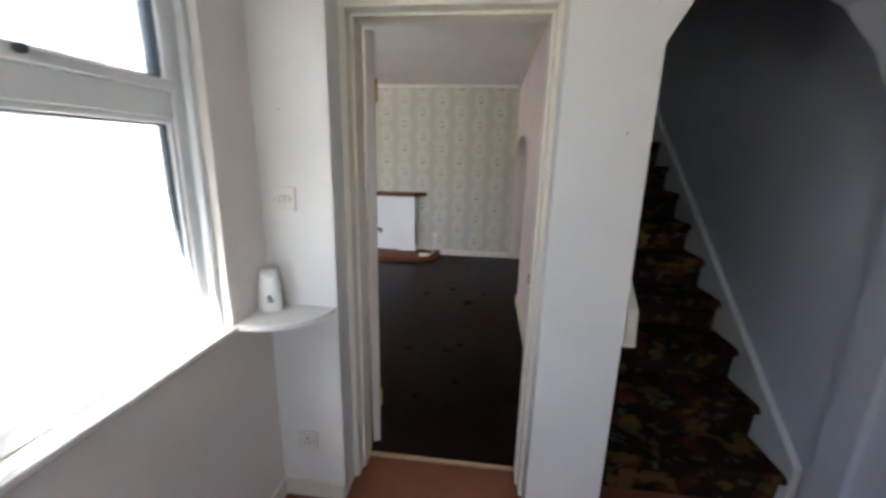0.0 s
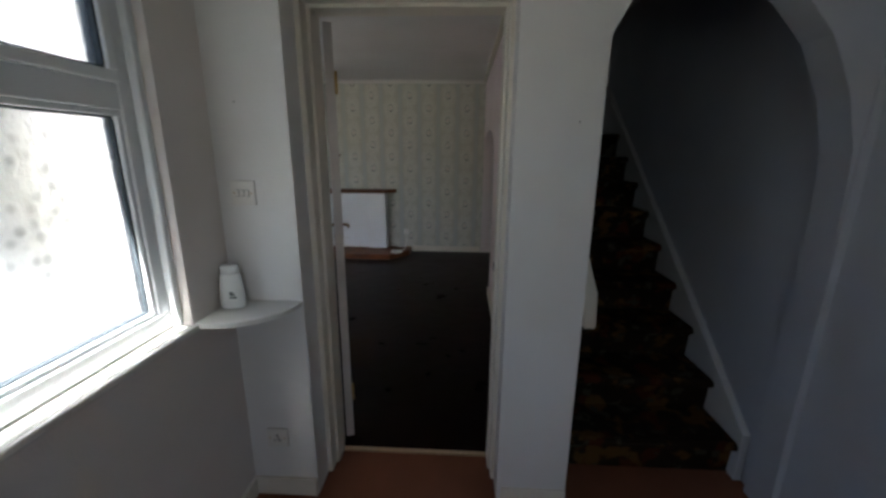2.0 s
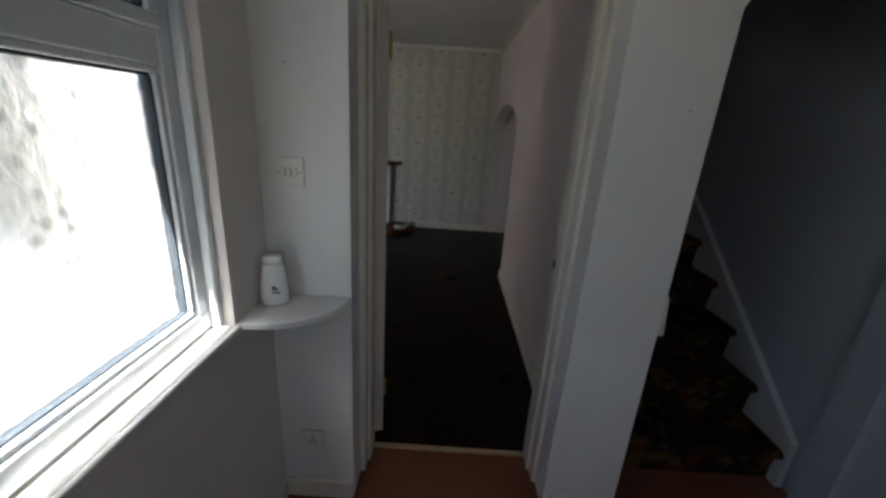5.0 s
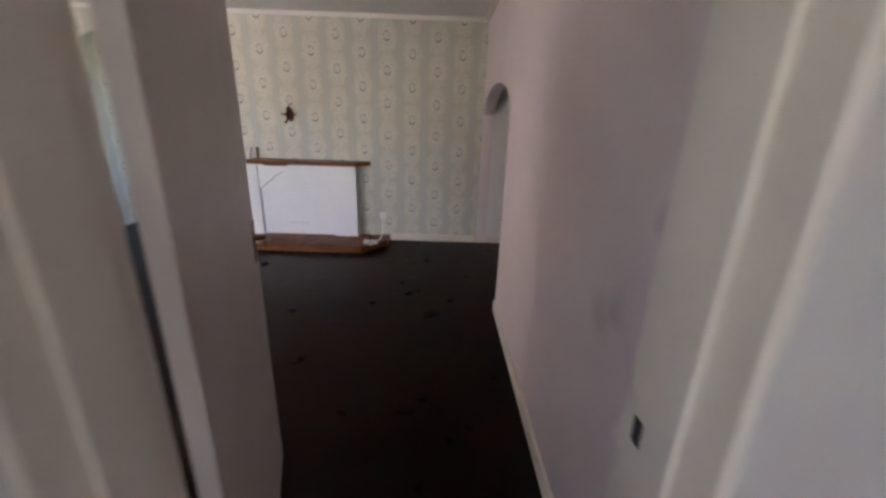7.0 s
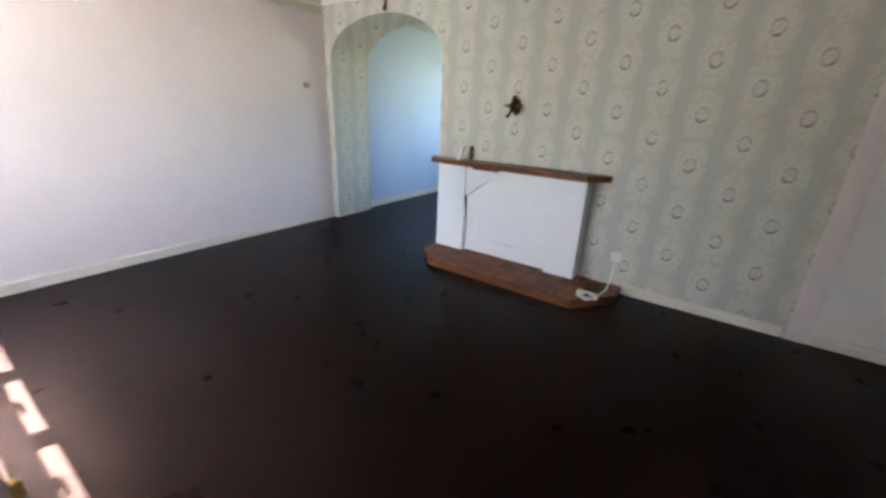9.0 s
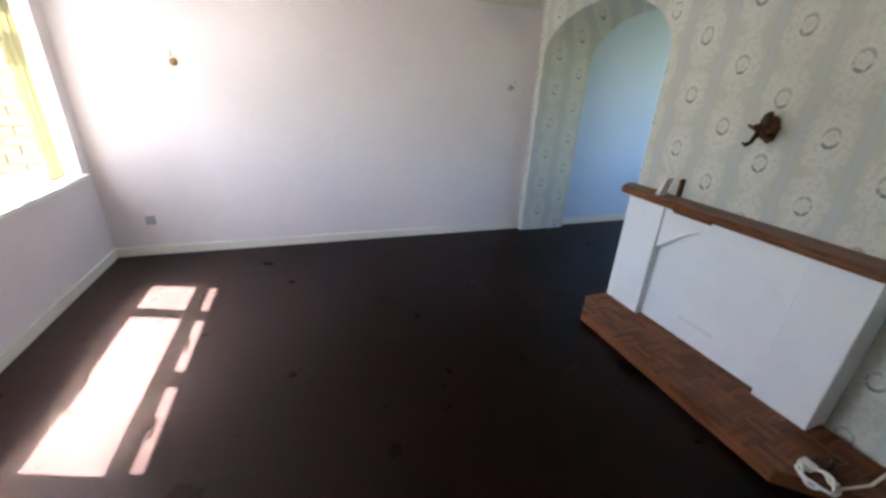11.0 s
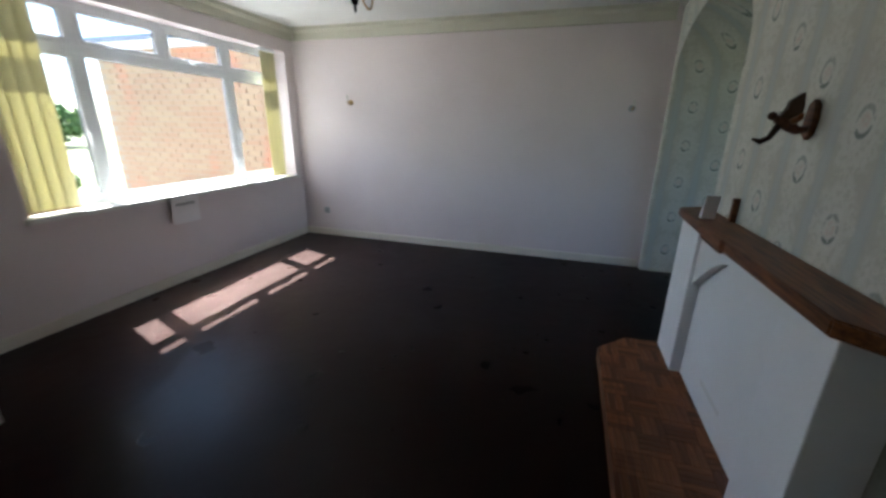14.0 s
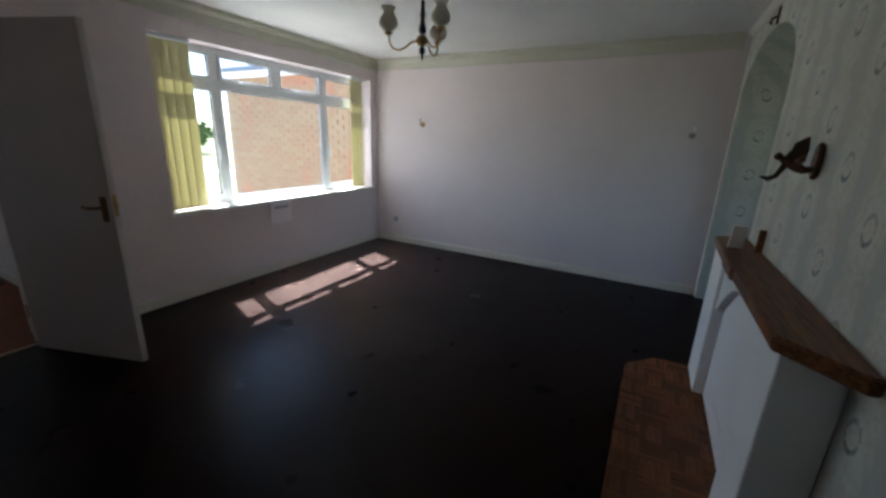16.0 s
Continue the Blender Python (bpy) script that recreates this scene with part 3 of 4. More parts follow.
# leaf hinged at the far jamb, folded back into the room
leaf = thing("door_leaf", 0.958, 2.825, 0.012, "off-white flush door standing wide open", "door", turn=108.5)
part("slab", boxes((0.0, -0.019, 0, 0.805, 0.019, 1.955), bevel=0.003), M_DOOR, leaf)
for side in (-1, 1):
    plate = part("handle_plate", boxes((0.73, side * 0.019, 0.905, 0.772, side * 0.024, 1.05), bevel=0.0015), M_OLD_BRASS, leaf, "tarnished brass lever plate")
    part("lever", tube([(0.751, side * 0.022, 0.99), (0.751, side * 0.06, 0.99), (0.74, side * 0.066, 0.99), (0.695, side * 0.066, 0.985), (0.655, side * 0.062, 0.993)],
                       [0.011, 0.009, 0.009, 0.008, 0.010]), M_OLD_BRASS, plate, "tarnished brass lever", True)
part("latch_plate", boxes((0.8045, -0.011, 0.94, 0.8075, 0.011, 1.06)), M_BRASS, leaf)
part("latch_bolt", boxes((0.807, -0.006, 0.99, 0.818, 0.006, 1.01), bevel=0.002), M_BRASS, leaf)
for z in (0.22, 1.68):
    part("hinge", lathe([(0.006, z), (0.006, z + 0.09)], 10, Matrix.Translation((-0.008, -0.024, 0))), M_BRASS, leaf, "small brass butt hinge", True)

# ---------- windows ----------
def frame_bars(parent, name, axis_x, rows, material, y0, y1, bevel=0.004):
    """Bars of a window: rows of (u0, z0, u1, z1) in the window's plane."""
    for u0, z0, u1, z1 in rows:
        r = (u0, y0, z0, u1, y1, z1) if axis_x else (y0, u0, z0, y1, u1, z1)
        part(name, boxes(r, bevel=bevel), material, parent)


def light_of(parent, axis_x, u0, z0, u1, z1, depth, material, opener=True):
    """A sash with its seal and pane."""
    w = 0.03 if opener else 0.016
    y0, y1 = depth
    sash = part("sash", window_ring(axis_x, u0, z0, u1, z1, w, y0, y1), M_UPVC, parent)
    part("seal", window_ring(axis_x, u0 + w, z0 + w, u1 - w, z1 - w, 0.006, y0 + 0.012, y1 - 0.010), M_SEAL, sash)
    mid = (y0 + y1) / 2
    r = (u0 + w, mid - 0.003, z0 + w, u1 - w, mid + 0.003, z1 - w) if axis_x else (mid - 0.003, u0 + w, z0 + w, mid + 0.003, u1 - w, z1 - w)
    pane = part("pane", boxes(r), material, sash)
    pane.visible_shadow = False


def window_ring(axis_x, u0, z0, u1, z1, w, y0, y1):
    bm = bmesh.new()
    for a in ((u0, z0, u1, z0 + w), (u0, z1 - w, u1, z1), (u0, z0 + w, u0 + w, z1 - w), (u1 - w, z0 + w, u1, z1 - w)):
        r = (a[0], y0, a[1], a[2], y1, a[3]) if axis_x else (y0, a[0], a[1], y1, a[2], a[3])
        add_box(bm, *r, bevel=0.004)
    return bm


def living_window():
    w = tagged(new("window_1"), "wide white plastic-framed window with four top lights", "window", "", "structure")
    y0, y1 = 2.60, 2.647
    x0, x1, z0, z1 = WX0 + 0.002, WX1 - 0.002, 0.775, WZ1 - 0.002
    low, tr = z0 + 0.05, 1.845
    m1, m2, mc = -0.585, -1.885, -1.235
    frame_bars(w, "frame", True, [(x0, z0, x1, low), (x0, z1 - 0.038, x1, z1), (x0, low, x0 + 0.05, z1 - 0.038), (x1 - 0.05, low, x1, z1 - 0.038)], M_UPVC, y0, y1)
    frame_bars(w, "transom", True, [(x0 + 0.05, tr - 0.03, x1 - 0.05, tr + 0.03)], M_UPVC, y0 + 0.002, y1 - 0.002)
    frame_bars(w, "mullion", True, [(m1 - 0.03, low, m1 + 0.03, tr - 0.03), (m2 - 0.03, low, m2 + 0.03, tr - 0.03),
                                    (m1 - 0.03, tr + 0.03, m1 + 0.03, z1 - 0.038), (m2 - 0.03, tr + 0.03, m2 + 0.03, z1 - 0.038), (mc - 0.03, tr + 0.03, mc + 0.03, z1 - 0.038)], M_UPVC, y0 + 0.003, y1 - 0.003)
    depth = (y0 + 0.008, y1 + 0.006)
    for a, b in ((x0 + 0.05, m2 - 0.03), (m2 + 0.03, mc - 0.03), (mc + 0.03, m1 - 0.03), (m1 + 0.03, x1 - 0.05)):
        light_of(w, True, a, tr + 0.03, b, z1 - 0.038, depth, M_GLASS)
    light_of(w, True, x0 + 0.05, low, m2 - 0.03, tr - 0.03, depth, M_GLASS)
    light_of(w, True, m1 + 0.03, low, x1 - 0.05, tr - 0.03, depth, M_GLASS)
    light_of(w, True, m2 + 0.03, low, m1 - 0.03, tr - 0.03, (y0 + 0.008, y1 - 0.004), M_GLASS, False)
    part("window_sill", boxes((WX0 + 0.001, 2.649, WZ0 + 0.001, WX1 - 0.001, 2.79, 0.774), (WX0 - 0.02, 2.79, WZ0, WX1 + 0.03, 2.835, 0.774), bevel=0.004), M_GLOSS, w)
    for x, z in ((m1 + 0.05, 1.28), (m2 - 0.05, 1.28)):
        handle = part("handle", boxes((x - 0.012, y1 + 0.012, z - 0.035, x + 0.012, y1 + 0.022, z + 0.035), (x - 0.008, y1 + 0.022, z - 0.10, x + 0.008, y1 + 0.036, z + 0.01), bevel=0.003), M_UPVC, w)
    for a in (-0.91, -1.56):
        part("handle", boxes((a - 0.04, y1 + 0.012, tr + 0.034, a + 0.04, y1 + 0.024, tr + 0.056), (a - 0.01, y1 + 0.022, tr + 0.036, a + 0.10, y1 + 0.036, tr + 0.05), bevel=0.003), M_UPVC, w)


living_window()


def hall_window():
    w = tagged(new("window_2"), "white framed window with obscured glass", "window", "", "structure")
    x0, x1 = 0.52, 0.585
    y0, y1, z0, z1 = VY0 + 0.002, VY1 - 0.002, VZ0 + 0.002, VZ1 - 0.002
    tr = 1.597
    frame_bars(w, "frame", False, [(y0, z0 + 0.0, y1, z0 + 0.055), (y0, z1 - 0.038, y1, z1), (y0, z0 + 0.055, y0 + 0.06, z1 - 0.038), (y1 - 0.06, z0 + 0.055, y1, z1 - 0.038)], M_UPVC, x0, x1)
    frame_bars(w, "transom", False, [(y0 + 0.06, tr - 0.035, y1 - 0.06, tr + 0.035)], M_UPVC, x0 + 0.002, x1 - 0.002)
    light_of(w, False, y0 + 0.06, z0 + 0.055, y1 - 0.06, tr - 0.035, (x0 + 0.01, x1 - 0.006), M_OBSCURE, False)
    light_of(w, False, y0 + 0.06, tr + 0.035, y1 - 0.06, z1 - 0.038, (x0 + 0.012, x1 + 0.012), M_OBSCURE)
    part("bead", boxes((0.586, y1 - 0.022, z0, 0.612, y1, z1), (0.586, y0, z0, 0.612, y0 + 0.02, z1), bevel=0.004), M_UPVC, w)
    part("window_sill", boxes((0.50, VY0 - 0.0, VZ0 - 0.028, 0.639, VY1 - 0.0, VZ0), (0.639, VY0 - 0.03, VZ0 - 0.024, 0.654, VY1 + 0.02, VZ0), bevel=0.006), M_GLOSS, w)
    part("handle", boxes((x1 + 0.012, 1.72, tr + 0.045, x1 + 0.024, 1.80, tr + 0.065), bevel=0.003), M_UPVC, w)
    part("handle", boxes((x1 + 0.02, 1.70, tr + 0.048, x1 + 0.04, 1.79, tr + 0.064), bevel=0.004), M_UPVC, w)
    part("handle_button", lathe([(0.010, 0), (0.010, 0.012), (0.007, 0.016)], 12, Matrix.Translation((x1 + 0.026, 1.815, tr + 0.055)) @ pose(0, 0, 0, 0, 90, 0)), M_SEAL, w)


hall_window()

# unseen glazed panel added to the front wall; its pane keeps the sun out
front = tagged(new("added_window"), "unseen obscured glazed panel added to the hall's front wall", "window", "", "structure")
frame_bars(front, "frame", True, [(1.202, 0.852, 1.998, 0.90), (1.202, 2.0, 1.998, 2.048), (1.202, 0.90, 1.25, 2.0), (1.95, 0.90, 1.998, 2.0)], M_UPVC, -0.39, -0.33)
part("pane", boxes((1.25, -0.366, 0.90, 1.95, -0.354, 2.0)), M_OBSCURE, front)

# vertical blinds, drawn apart to both ends
def blind(name, x0, x1, count, label):
    b = thing(name, (x0 + x1) / 2, 2.745, 0, label, "blind", "vertical blinds")
    part("headrail", boxes((x0 - (x0 + x1) / 2 - 0.01, -0.02, 2.118, x1 - (x0 + x1) / 2 + 0.01, 0.02, 2.148), bevel=0.003), M_UPVC, b)
    for i in range(count):
        u = (x0 + (x1 - x0) * (i + 0.5) / count) - (x0 + x1) / 2
        outline = [(0.044 * s / 3, 0.003 * (1 - (s / 3) ** 2)) for s in range(-3, 4)] + [(0.044 * s / 3, 0.003 * (1 - (s / 3) ** 2) - 0.0012) for s in range(3, -4, -1)]
        slat = part("slat", prism(outline, 2, 0.80, 2.115), M_FABRIC, b)
        slat.location = (u, 0, 0)
        slat.rotation_euler = (0, 0, radians(5 + 2 * math.sin(i * 2.3)))
        weight = part("weight", boxes((-0.042, -0.003, 0.785, 0.042, 0.004, 0.802), bevel=0.001), M_PALE_WOOD, slat)


blind("vertical_blind", -0.315, -0.02, 4, "cream vertical blind slats bunched at the window's end")
blind("vertical_blind", -2.47, -2.26, 3, "narrow bunch of cream vertical blind slats")

# sheet of paper hanging over the sill
sheet = prism([(2.846, 0.775), (2.849, 0.73), (2.838, 0.62), (2.842, 0.53), (2.843, 0.53), (2.8395, 0.62), (2.8505, 0.73), (2.8485, 0.777), (2.78, 0.7775), (2.78, 0.7755)], 0, -1.15, -0.89)
sheet = part("paper_sheet", sheet, M_PAPER, None)
tagged(sheet, "white printed paper hanging over the window sill", "paper")
for i in range(2):
    part("print_line", boxes((-1.11 + 0.01 * (i % 2), 2.8515 - 0.0017 * i, 0.70 - 0.014 * i, -0.93, 2.8525 - 0.0017 * i, 0.706 - 0.014 * i)), M_INK, sheet)

# ---------- fireplace ----------
def fireplace():
    f = thing("fireplace", -0.27, YF, 0, "white-painted fireplace surround, boarded up, with wooden mantel shelf", "fireplace")
    base = 0.075

    def piece(name, bm, material, label=""):
        p = part(name, bm, material, f, label)
        p.matrix_parent_inverse = f.matrix_world.inverted()
        return p
    back = YF - 0.002
    piece("pilaster", boxes((-0.985, 6.65, base, -0.68, back, 0.885), bevel=0.006), M_FIRE_WHITE)
    piece("pilaster", boxes((0.155, 6.65, base, 0.418, back, 0.885), bevel=0.006), M_FIRE_WHITE)
    lintel = [(-0.68, 0.885), (-0.68, 0.60)] + [(-0.68 + 0.835 * i / 16, 0.60 + 0.235 * math.sin(math.pi * i / 16)) for i in range(1, 16)] + [(0.155, 0.60), (0.155, 0.885)]
    piece("arched_lintel", prism(lintel, 1, 6.668, 6.74), M_FIRE_WHITE)
    piece("infill_board", boxes((-0.68, 6.706, base, 0.155, 6.735, 0.88)), M_FIRE_WHITE, "white board closing the fire opening")
    piece("soot_mark", boxes((-0.40, 6.7045, 0.20, -0.16, 6.706, 0.225)), M_SMUDGE, "faint grey smudge on the board")
    piece("plinth", boxes((-1.0, 6.67, base, -0.986, back, base + 0.06), bevel=0.003), M_FIRE_WHITE)
    # mantel shelf with worn, angled ends, in two boards
    outline = [(-1.14, back), (-1.14, 6.755), (-1.07, 6.645), (-0.62, 6.640), (-0.60, 6.630), (-0.34, 6.628), (-0.325, 6.640), (0.405, 6.630), (0.560, 6.785), (0.552, back)]
    bm = prism(outline, 2, 0.886, 0.935)
    bmesh.ops.bevel(bm, geom=list(bm.edges), offset=0.005, segments=2, affect='EDGES')
    piece("mantel_shelf", bm, M_MANTEL_WOOD, "worn stained wooden mantel shelf with angled ends")
    piece("shelf_cleat", boxes((-0.60, 6.632, 0.872, -0.34, 6.649, 0.8855), bevel=0.003), M_MANTEL_WOOD)
    return f


M_SMUDGE = painted("grey_smudge", (0.72, 0.715, 0.70), None, 0.8, 60, 0.2)
fireplace()


def hearth():
    h = thing("hearth", -0.12, 6.55, 0, "low parquet-covered wooden hearth with cut corners", "hearth")
    outline = [(-1.01, YF - 0.02), (-0.99, 6.46), (-0.81, 6.285), (0.52, 6.275), (0.77, 6.56), (0.775, YF - 0.02)]
    core = part("core", prism(outline, 2, 0.0, 0.064), M_HEARTH_WOOD, h, "dark wooden edge of the hearth")
    core.matrix_parent_inverse = h.matrix_world.inverted()
    inv = h.matrix_world.inverted()

    def inside(x, y):
        sign = [(b[0] - a[0]) * (y - a[1]) - (b[1] - a[1]) * (x - a[0]) for a, b in zip(outline, outline[1:] + outline[:1])]
        return all(s >= -1e-4 for s in sign)
    square, fingers = 0.128, 4
    w = square / fingers
    # strip mesh shared by all fingers
    bm = boxes((-square / 2 + 0.0008, -w / 2 + 0.0008, 0, square / 2 - 0.0008, w / 2 - 0.0008, 0.011))
    mesh = bpy.data.meshes.new("parquet_strip")
    bm.to_mesh(mesh)
    bm.free()
    mesh.materials.append(M_HEARTH_WOOD)
    for i in range(14):
        for j in range(5):
            cx, cy = -1.005 + (i + 0.5) * square, 6.27 + (j + 0.5) * square
            for k in range(fingers):
                off = (k + 0.5) * w - square / 2
                x, y, turn = (cx, cy + off, 0) if (i + j) % 2 else (cx + off, cy, 90)
                dx, dy = (square / 2, w / 2) if turn == 0 else (w / 2, square / 2)
                corners = [inside(x + a * dx, y + b * dy) for a in (-1, 1) for b in (-1, 1)]
                if not any(corners) or y > 6.72:
                    continue
                if all(corners):
                    s = new("parquet_strip", mesh)
                    s.parent = h
                    s.matrix_basis = inv @ pose(x, y, 0.0642 + 0.0006 * random.random(), 0, 0, turn)
                else:
                    # cut to the sloping edge
                    b2 = bmesh.new()
                    add_box(b2, x - dx + 0.0008, y - dy + 0.0008, 0.0642, x + dx - 0.0008, y + dy - 0.0008, 0.0752)
                    for a, b in zip(outline, outline[1:] + outline[:1]):
                        normal = Vector((b[1] - a[1], -(b[0] - a[0]), 0)).normalized()
                        geom = list(b2.verts) + list(b2.edges) + list(b2.faces)
                        cut = bmesh.ops.bisect_plane(b2, geom=geom, plane_co=(a[0], a[1], 0), plane_no=normal, clear_outer=True)
                        edges = [e for e in cut["geom_cut"] if isinstance(e, bmesh.types.BMEdge)]
                        if edges:
                            bmesh.ops.holes_fill(b2, edges=edges)
                    if len(b2.verts) > 5:
                        p = part("parquet_strip", b2, M_HEARTH_WOOD, h)
                        p.matrix_parent_inverse = inv
                    else:
                        b2.free()


hearth()

# things on the mantel and hearth
card = tagged(part("folded_card", prism([(-0.80, 0.936), (-0.742, 1.06), (-0.735, 1.058), (-0.765, 0.936)], 1, 6.67, 6.73), M_PAPER), "folded white card leaning on the mantel", "card")
tagged(part("wood_offcut", boxes((-0.728, 6.775, 0.936, -0.706, 6.805, 1.055), bevel=0.004), M_MANTEL_WOOD), "small brown wooden offcut standing on the mantel", "wood offcut")

coil = thing("cable_coil", 0.60, 6.42, 0.076, "white cable coiled on the hearth and run up to a box", "cable")
pts = []
for i in range(64):
    a = i * 2 * math.pi / 30
    r = 0.055 + 0.010 * math.sin(i * 0.9)
    pts.append((0.01 + r * math.cos(a) * 1.1, -0.03 + r * math.sin(a), 0.010 + 0.011 * (i // 30) + 0.003 * math.sin(i)))
part("loop", tube(pts, 0.0075, 8), M_CABLE, coil, smooth=True)
part("riser", tube([(0.07, 0.02, 0.012), (0.10, 0.15, 0.02), (0.095, 0.30, 0.06), (0.09, 0.372, 0.12), (0.085, 0.376, 0.19)], 0.006, 8), M_CABLE, coil, smooth=True)
part("plug", boxes((-0.075, -0.02, 0.001, -0.02, 0.03, 0.03), bevel=0.006), M_CABLE, coil)
part("valve", lathe([(0.014, 0), (0.014, 0.02), (0.009, 0.024), (0.009, 0.05), (0.016, 0.053), (0.016, 0.065)], 14, Matrix.Translation((-0.01, 0.10, 0.001))), M_DARK_METAL, coil, "dark gas tap", True)


def plate(name, m, size, label, category, rockers=0, holes=0, material=None):
    """A wall plate in its own x-z plane, facing -y."""
    p = new(name)
    p.matrix_world = m
    tagged(p, label, category)
    w, h = size
    part("face", boxes((-w / 2, -0.011, -h / 2, w / 2, 0, h / 2), bevel=0.003), material or M_PLASTIC, p)
    for i in range(rockers):
        u = (i - (rockers - 1) / 2) * 0.018
        r = part("rocker", boxes((u - 0.005, -0.016, -0.011, u + 0.005, -0.011, 0.011), bevel=0.0015), M_PLASTIC, p)
        part("rocker_gap", boxes((u - 0.0065, -0.0116, -0.0125, u + 0.0065, -0.0110, 0.0125)), M_GAP, r)
    for u, v in ((0, 0.014), (-0.011, -0.010), (0.011, -0.010))[:holes]:
        part("pin_hole", boxes((u - 0.003, -0.0117, v - 0.0045, u + 0.003, -0.0111, v + 0.0045)), M_GAP, p)
    for u in (-1, 1):
        part("screw", lathe([(0.003, 0), (0.003, 0.0012)], 8, Matrix.Translation((u * w * 0.36, -0.011, 0)) @ pose(0, 0, 0, 90)), M_BRASS, p)
    return p


plate("light_switch", pose(0.735, HY1, 1.312), (0.088, 0.088), "ivory three-gang light switch on the white hall wall", "light switch", 3)
plate("wall_socket", pose(0.762, HY1, 0.287), (0.088, 0.088), "ivory single socket low on the white hall wall", "socket", 1, 3)
plate("wall_socket", pose(XL, 3.11, 0.327, 0, 0, 90), (0.075, 0.075), "grey round-edged socket on the pink wall", "socket", 0, 3, M_GREY_PLASTIC)
plate("cable_outlet", pose(0.69, YF, 0.30), (0.075, 0.075), "small white cable outlet box on the wallpaper", "outlet")

# ---------- wall lights ----------
def bracket_light(name, m, label):
    """Carved wooden wall bracket with bronze arm and candle cup, facing -y."""
    w = new(name)
    w.matrix_world = m
    tagged(w, label, "wall light")
    shield = [(-0.028, -0.055), (0.0, -0.075), (0.028, -0.055), (0.036, 0.0), (0.026, 0.05), (0.0, 0.07), (-0.026, 0.05), (-0.036, 0.0)]
    bm = prism(shield, 1, -0.018, 0.0)
    bmesh.ops.bevel(bm, geom=list(bm.edges), offset=0.004, segments=2, affect='EDGES')
    part("back_plate", bm, M_MANTEL_WOOD, w, "brown wooden back plate")
    part("arm", tube([(0, -0.012, -0.035), (0, -0.045, -0.040), (0, -0.075, -0.022), (0, -0.100, -0.008), (0, -0.122, 0.004)], [0.011, 0.016, 0.021, 0.019, 0.011], 12), M_DARK_WOOD, w, "dark carved body", True)
    part("knob", lathe([(0.002, -0.016), (0.012, -0.010), (0.016, 0.0), (0.012, 0.010), (0.002, 0.016)], 14, Matrix.Translation((0, -0.130, 0.010))), M_DARK_WOOD, w, "", True)
    crest = prism([(-0.118, 0.004), (-0.046, -0.014), (-0.044, 0.040), (-0.050, 0.092), (-0.074, 0.074), (-0.092, 0.062), (-0.088, 0.034)], 0, -0.013, 0.013)
    bmesh.ops.bevel(crest, geom=list(crest.edges), offset=0.004, segments=2, affect='EDGES')
    part("crest", crest, M_DARK_METAL, w, "dark pointed crest")
    part("tail", tube([(0, -0.098, -0.012), (-0.004, -0.112, -0.045), (-0.008, -0.122, -0.068), (-0.012, -0.145, -0.082), (-0.016, -0.172, -0.072)], [0.015, 0.011, 0.010, 0.011, 0.004], 10), M_DARK_METAL, w, "", True)
    for side in (-1, 1):
        part("side_scroll", tube([(0, -0.070, -0.012), (side * 0.030, -0.068, -0.004), (side * 0.058, -0.070, 0.002), (side * 0.080, -0.076, 0.014)], [0.014, 0.012, 0.010, 0.006], 10), M_MANTEL_WOOD, w, "", True)
    return w


bracket_light("wall_light", pose(-0.31, YF, 1.412), "dark carved wooden wall light above the mantel")


def stub_light(name, m, label, material):
    """Small bare bracket left on the wall, facing -y."""
    w = new(name)
    w.matrix_world = m
    tagged(w, label, "wall light")
    part("rose", lathe([(0.030, 0), (0.030, 0.006), (0.018, 0.016), (0.008, 0.020)], 16, pose(0, 0, 0, 90)), material, w, "", True)
    part("arm", tube([(0, -0.018, 0), (0, -0.05, -0.018), (0.004, -0.075, -0.008), (0.004, -0.08, 0.02)], 0.006, 8), M_BRASS, w, "", True)
    part("holder", lathe([(0.008, 0.018), (0.020, 0.026), (0.020, 0.034), (0.011, 0.036), (0.010, 0.075)], 14, Matrix.Translation((0.004, -0.08, 0))), M_PLASTIC, w, "", True)
    return w


stub_light("wall_light", pose(XL, 3.53, 1.62, 0, 0, 90), "small brass wall light bracket on the pink wall", M_BRASS)
stub_light("wall_light", pose(XL, 6.52, 1.56, 0, 0, 90), "small grey wall light bracket beside the arch", M_GREY_PLASTIC)
hook = thing("wall_fitting", -1.80, YF, 2.295, "small dark wooden fitting above the arch", "wall fitting")
part("plate", boxes((-0.016, -0.012, -0.045, 0.016, 0, 0.06), bevel=0.004), M_MANTEL_WOOD, hook)
part("hook", tube([(0, -0.012, 0.0), (0, -0.035, -0.012), (0, -0.04, -0.035), (0, -0.028, -0.045)], 0.008, 8), M_DARK_WOOD, hook, smooth=True)

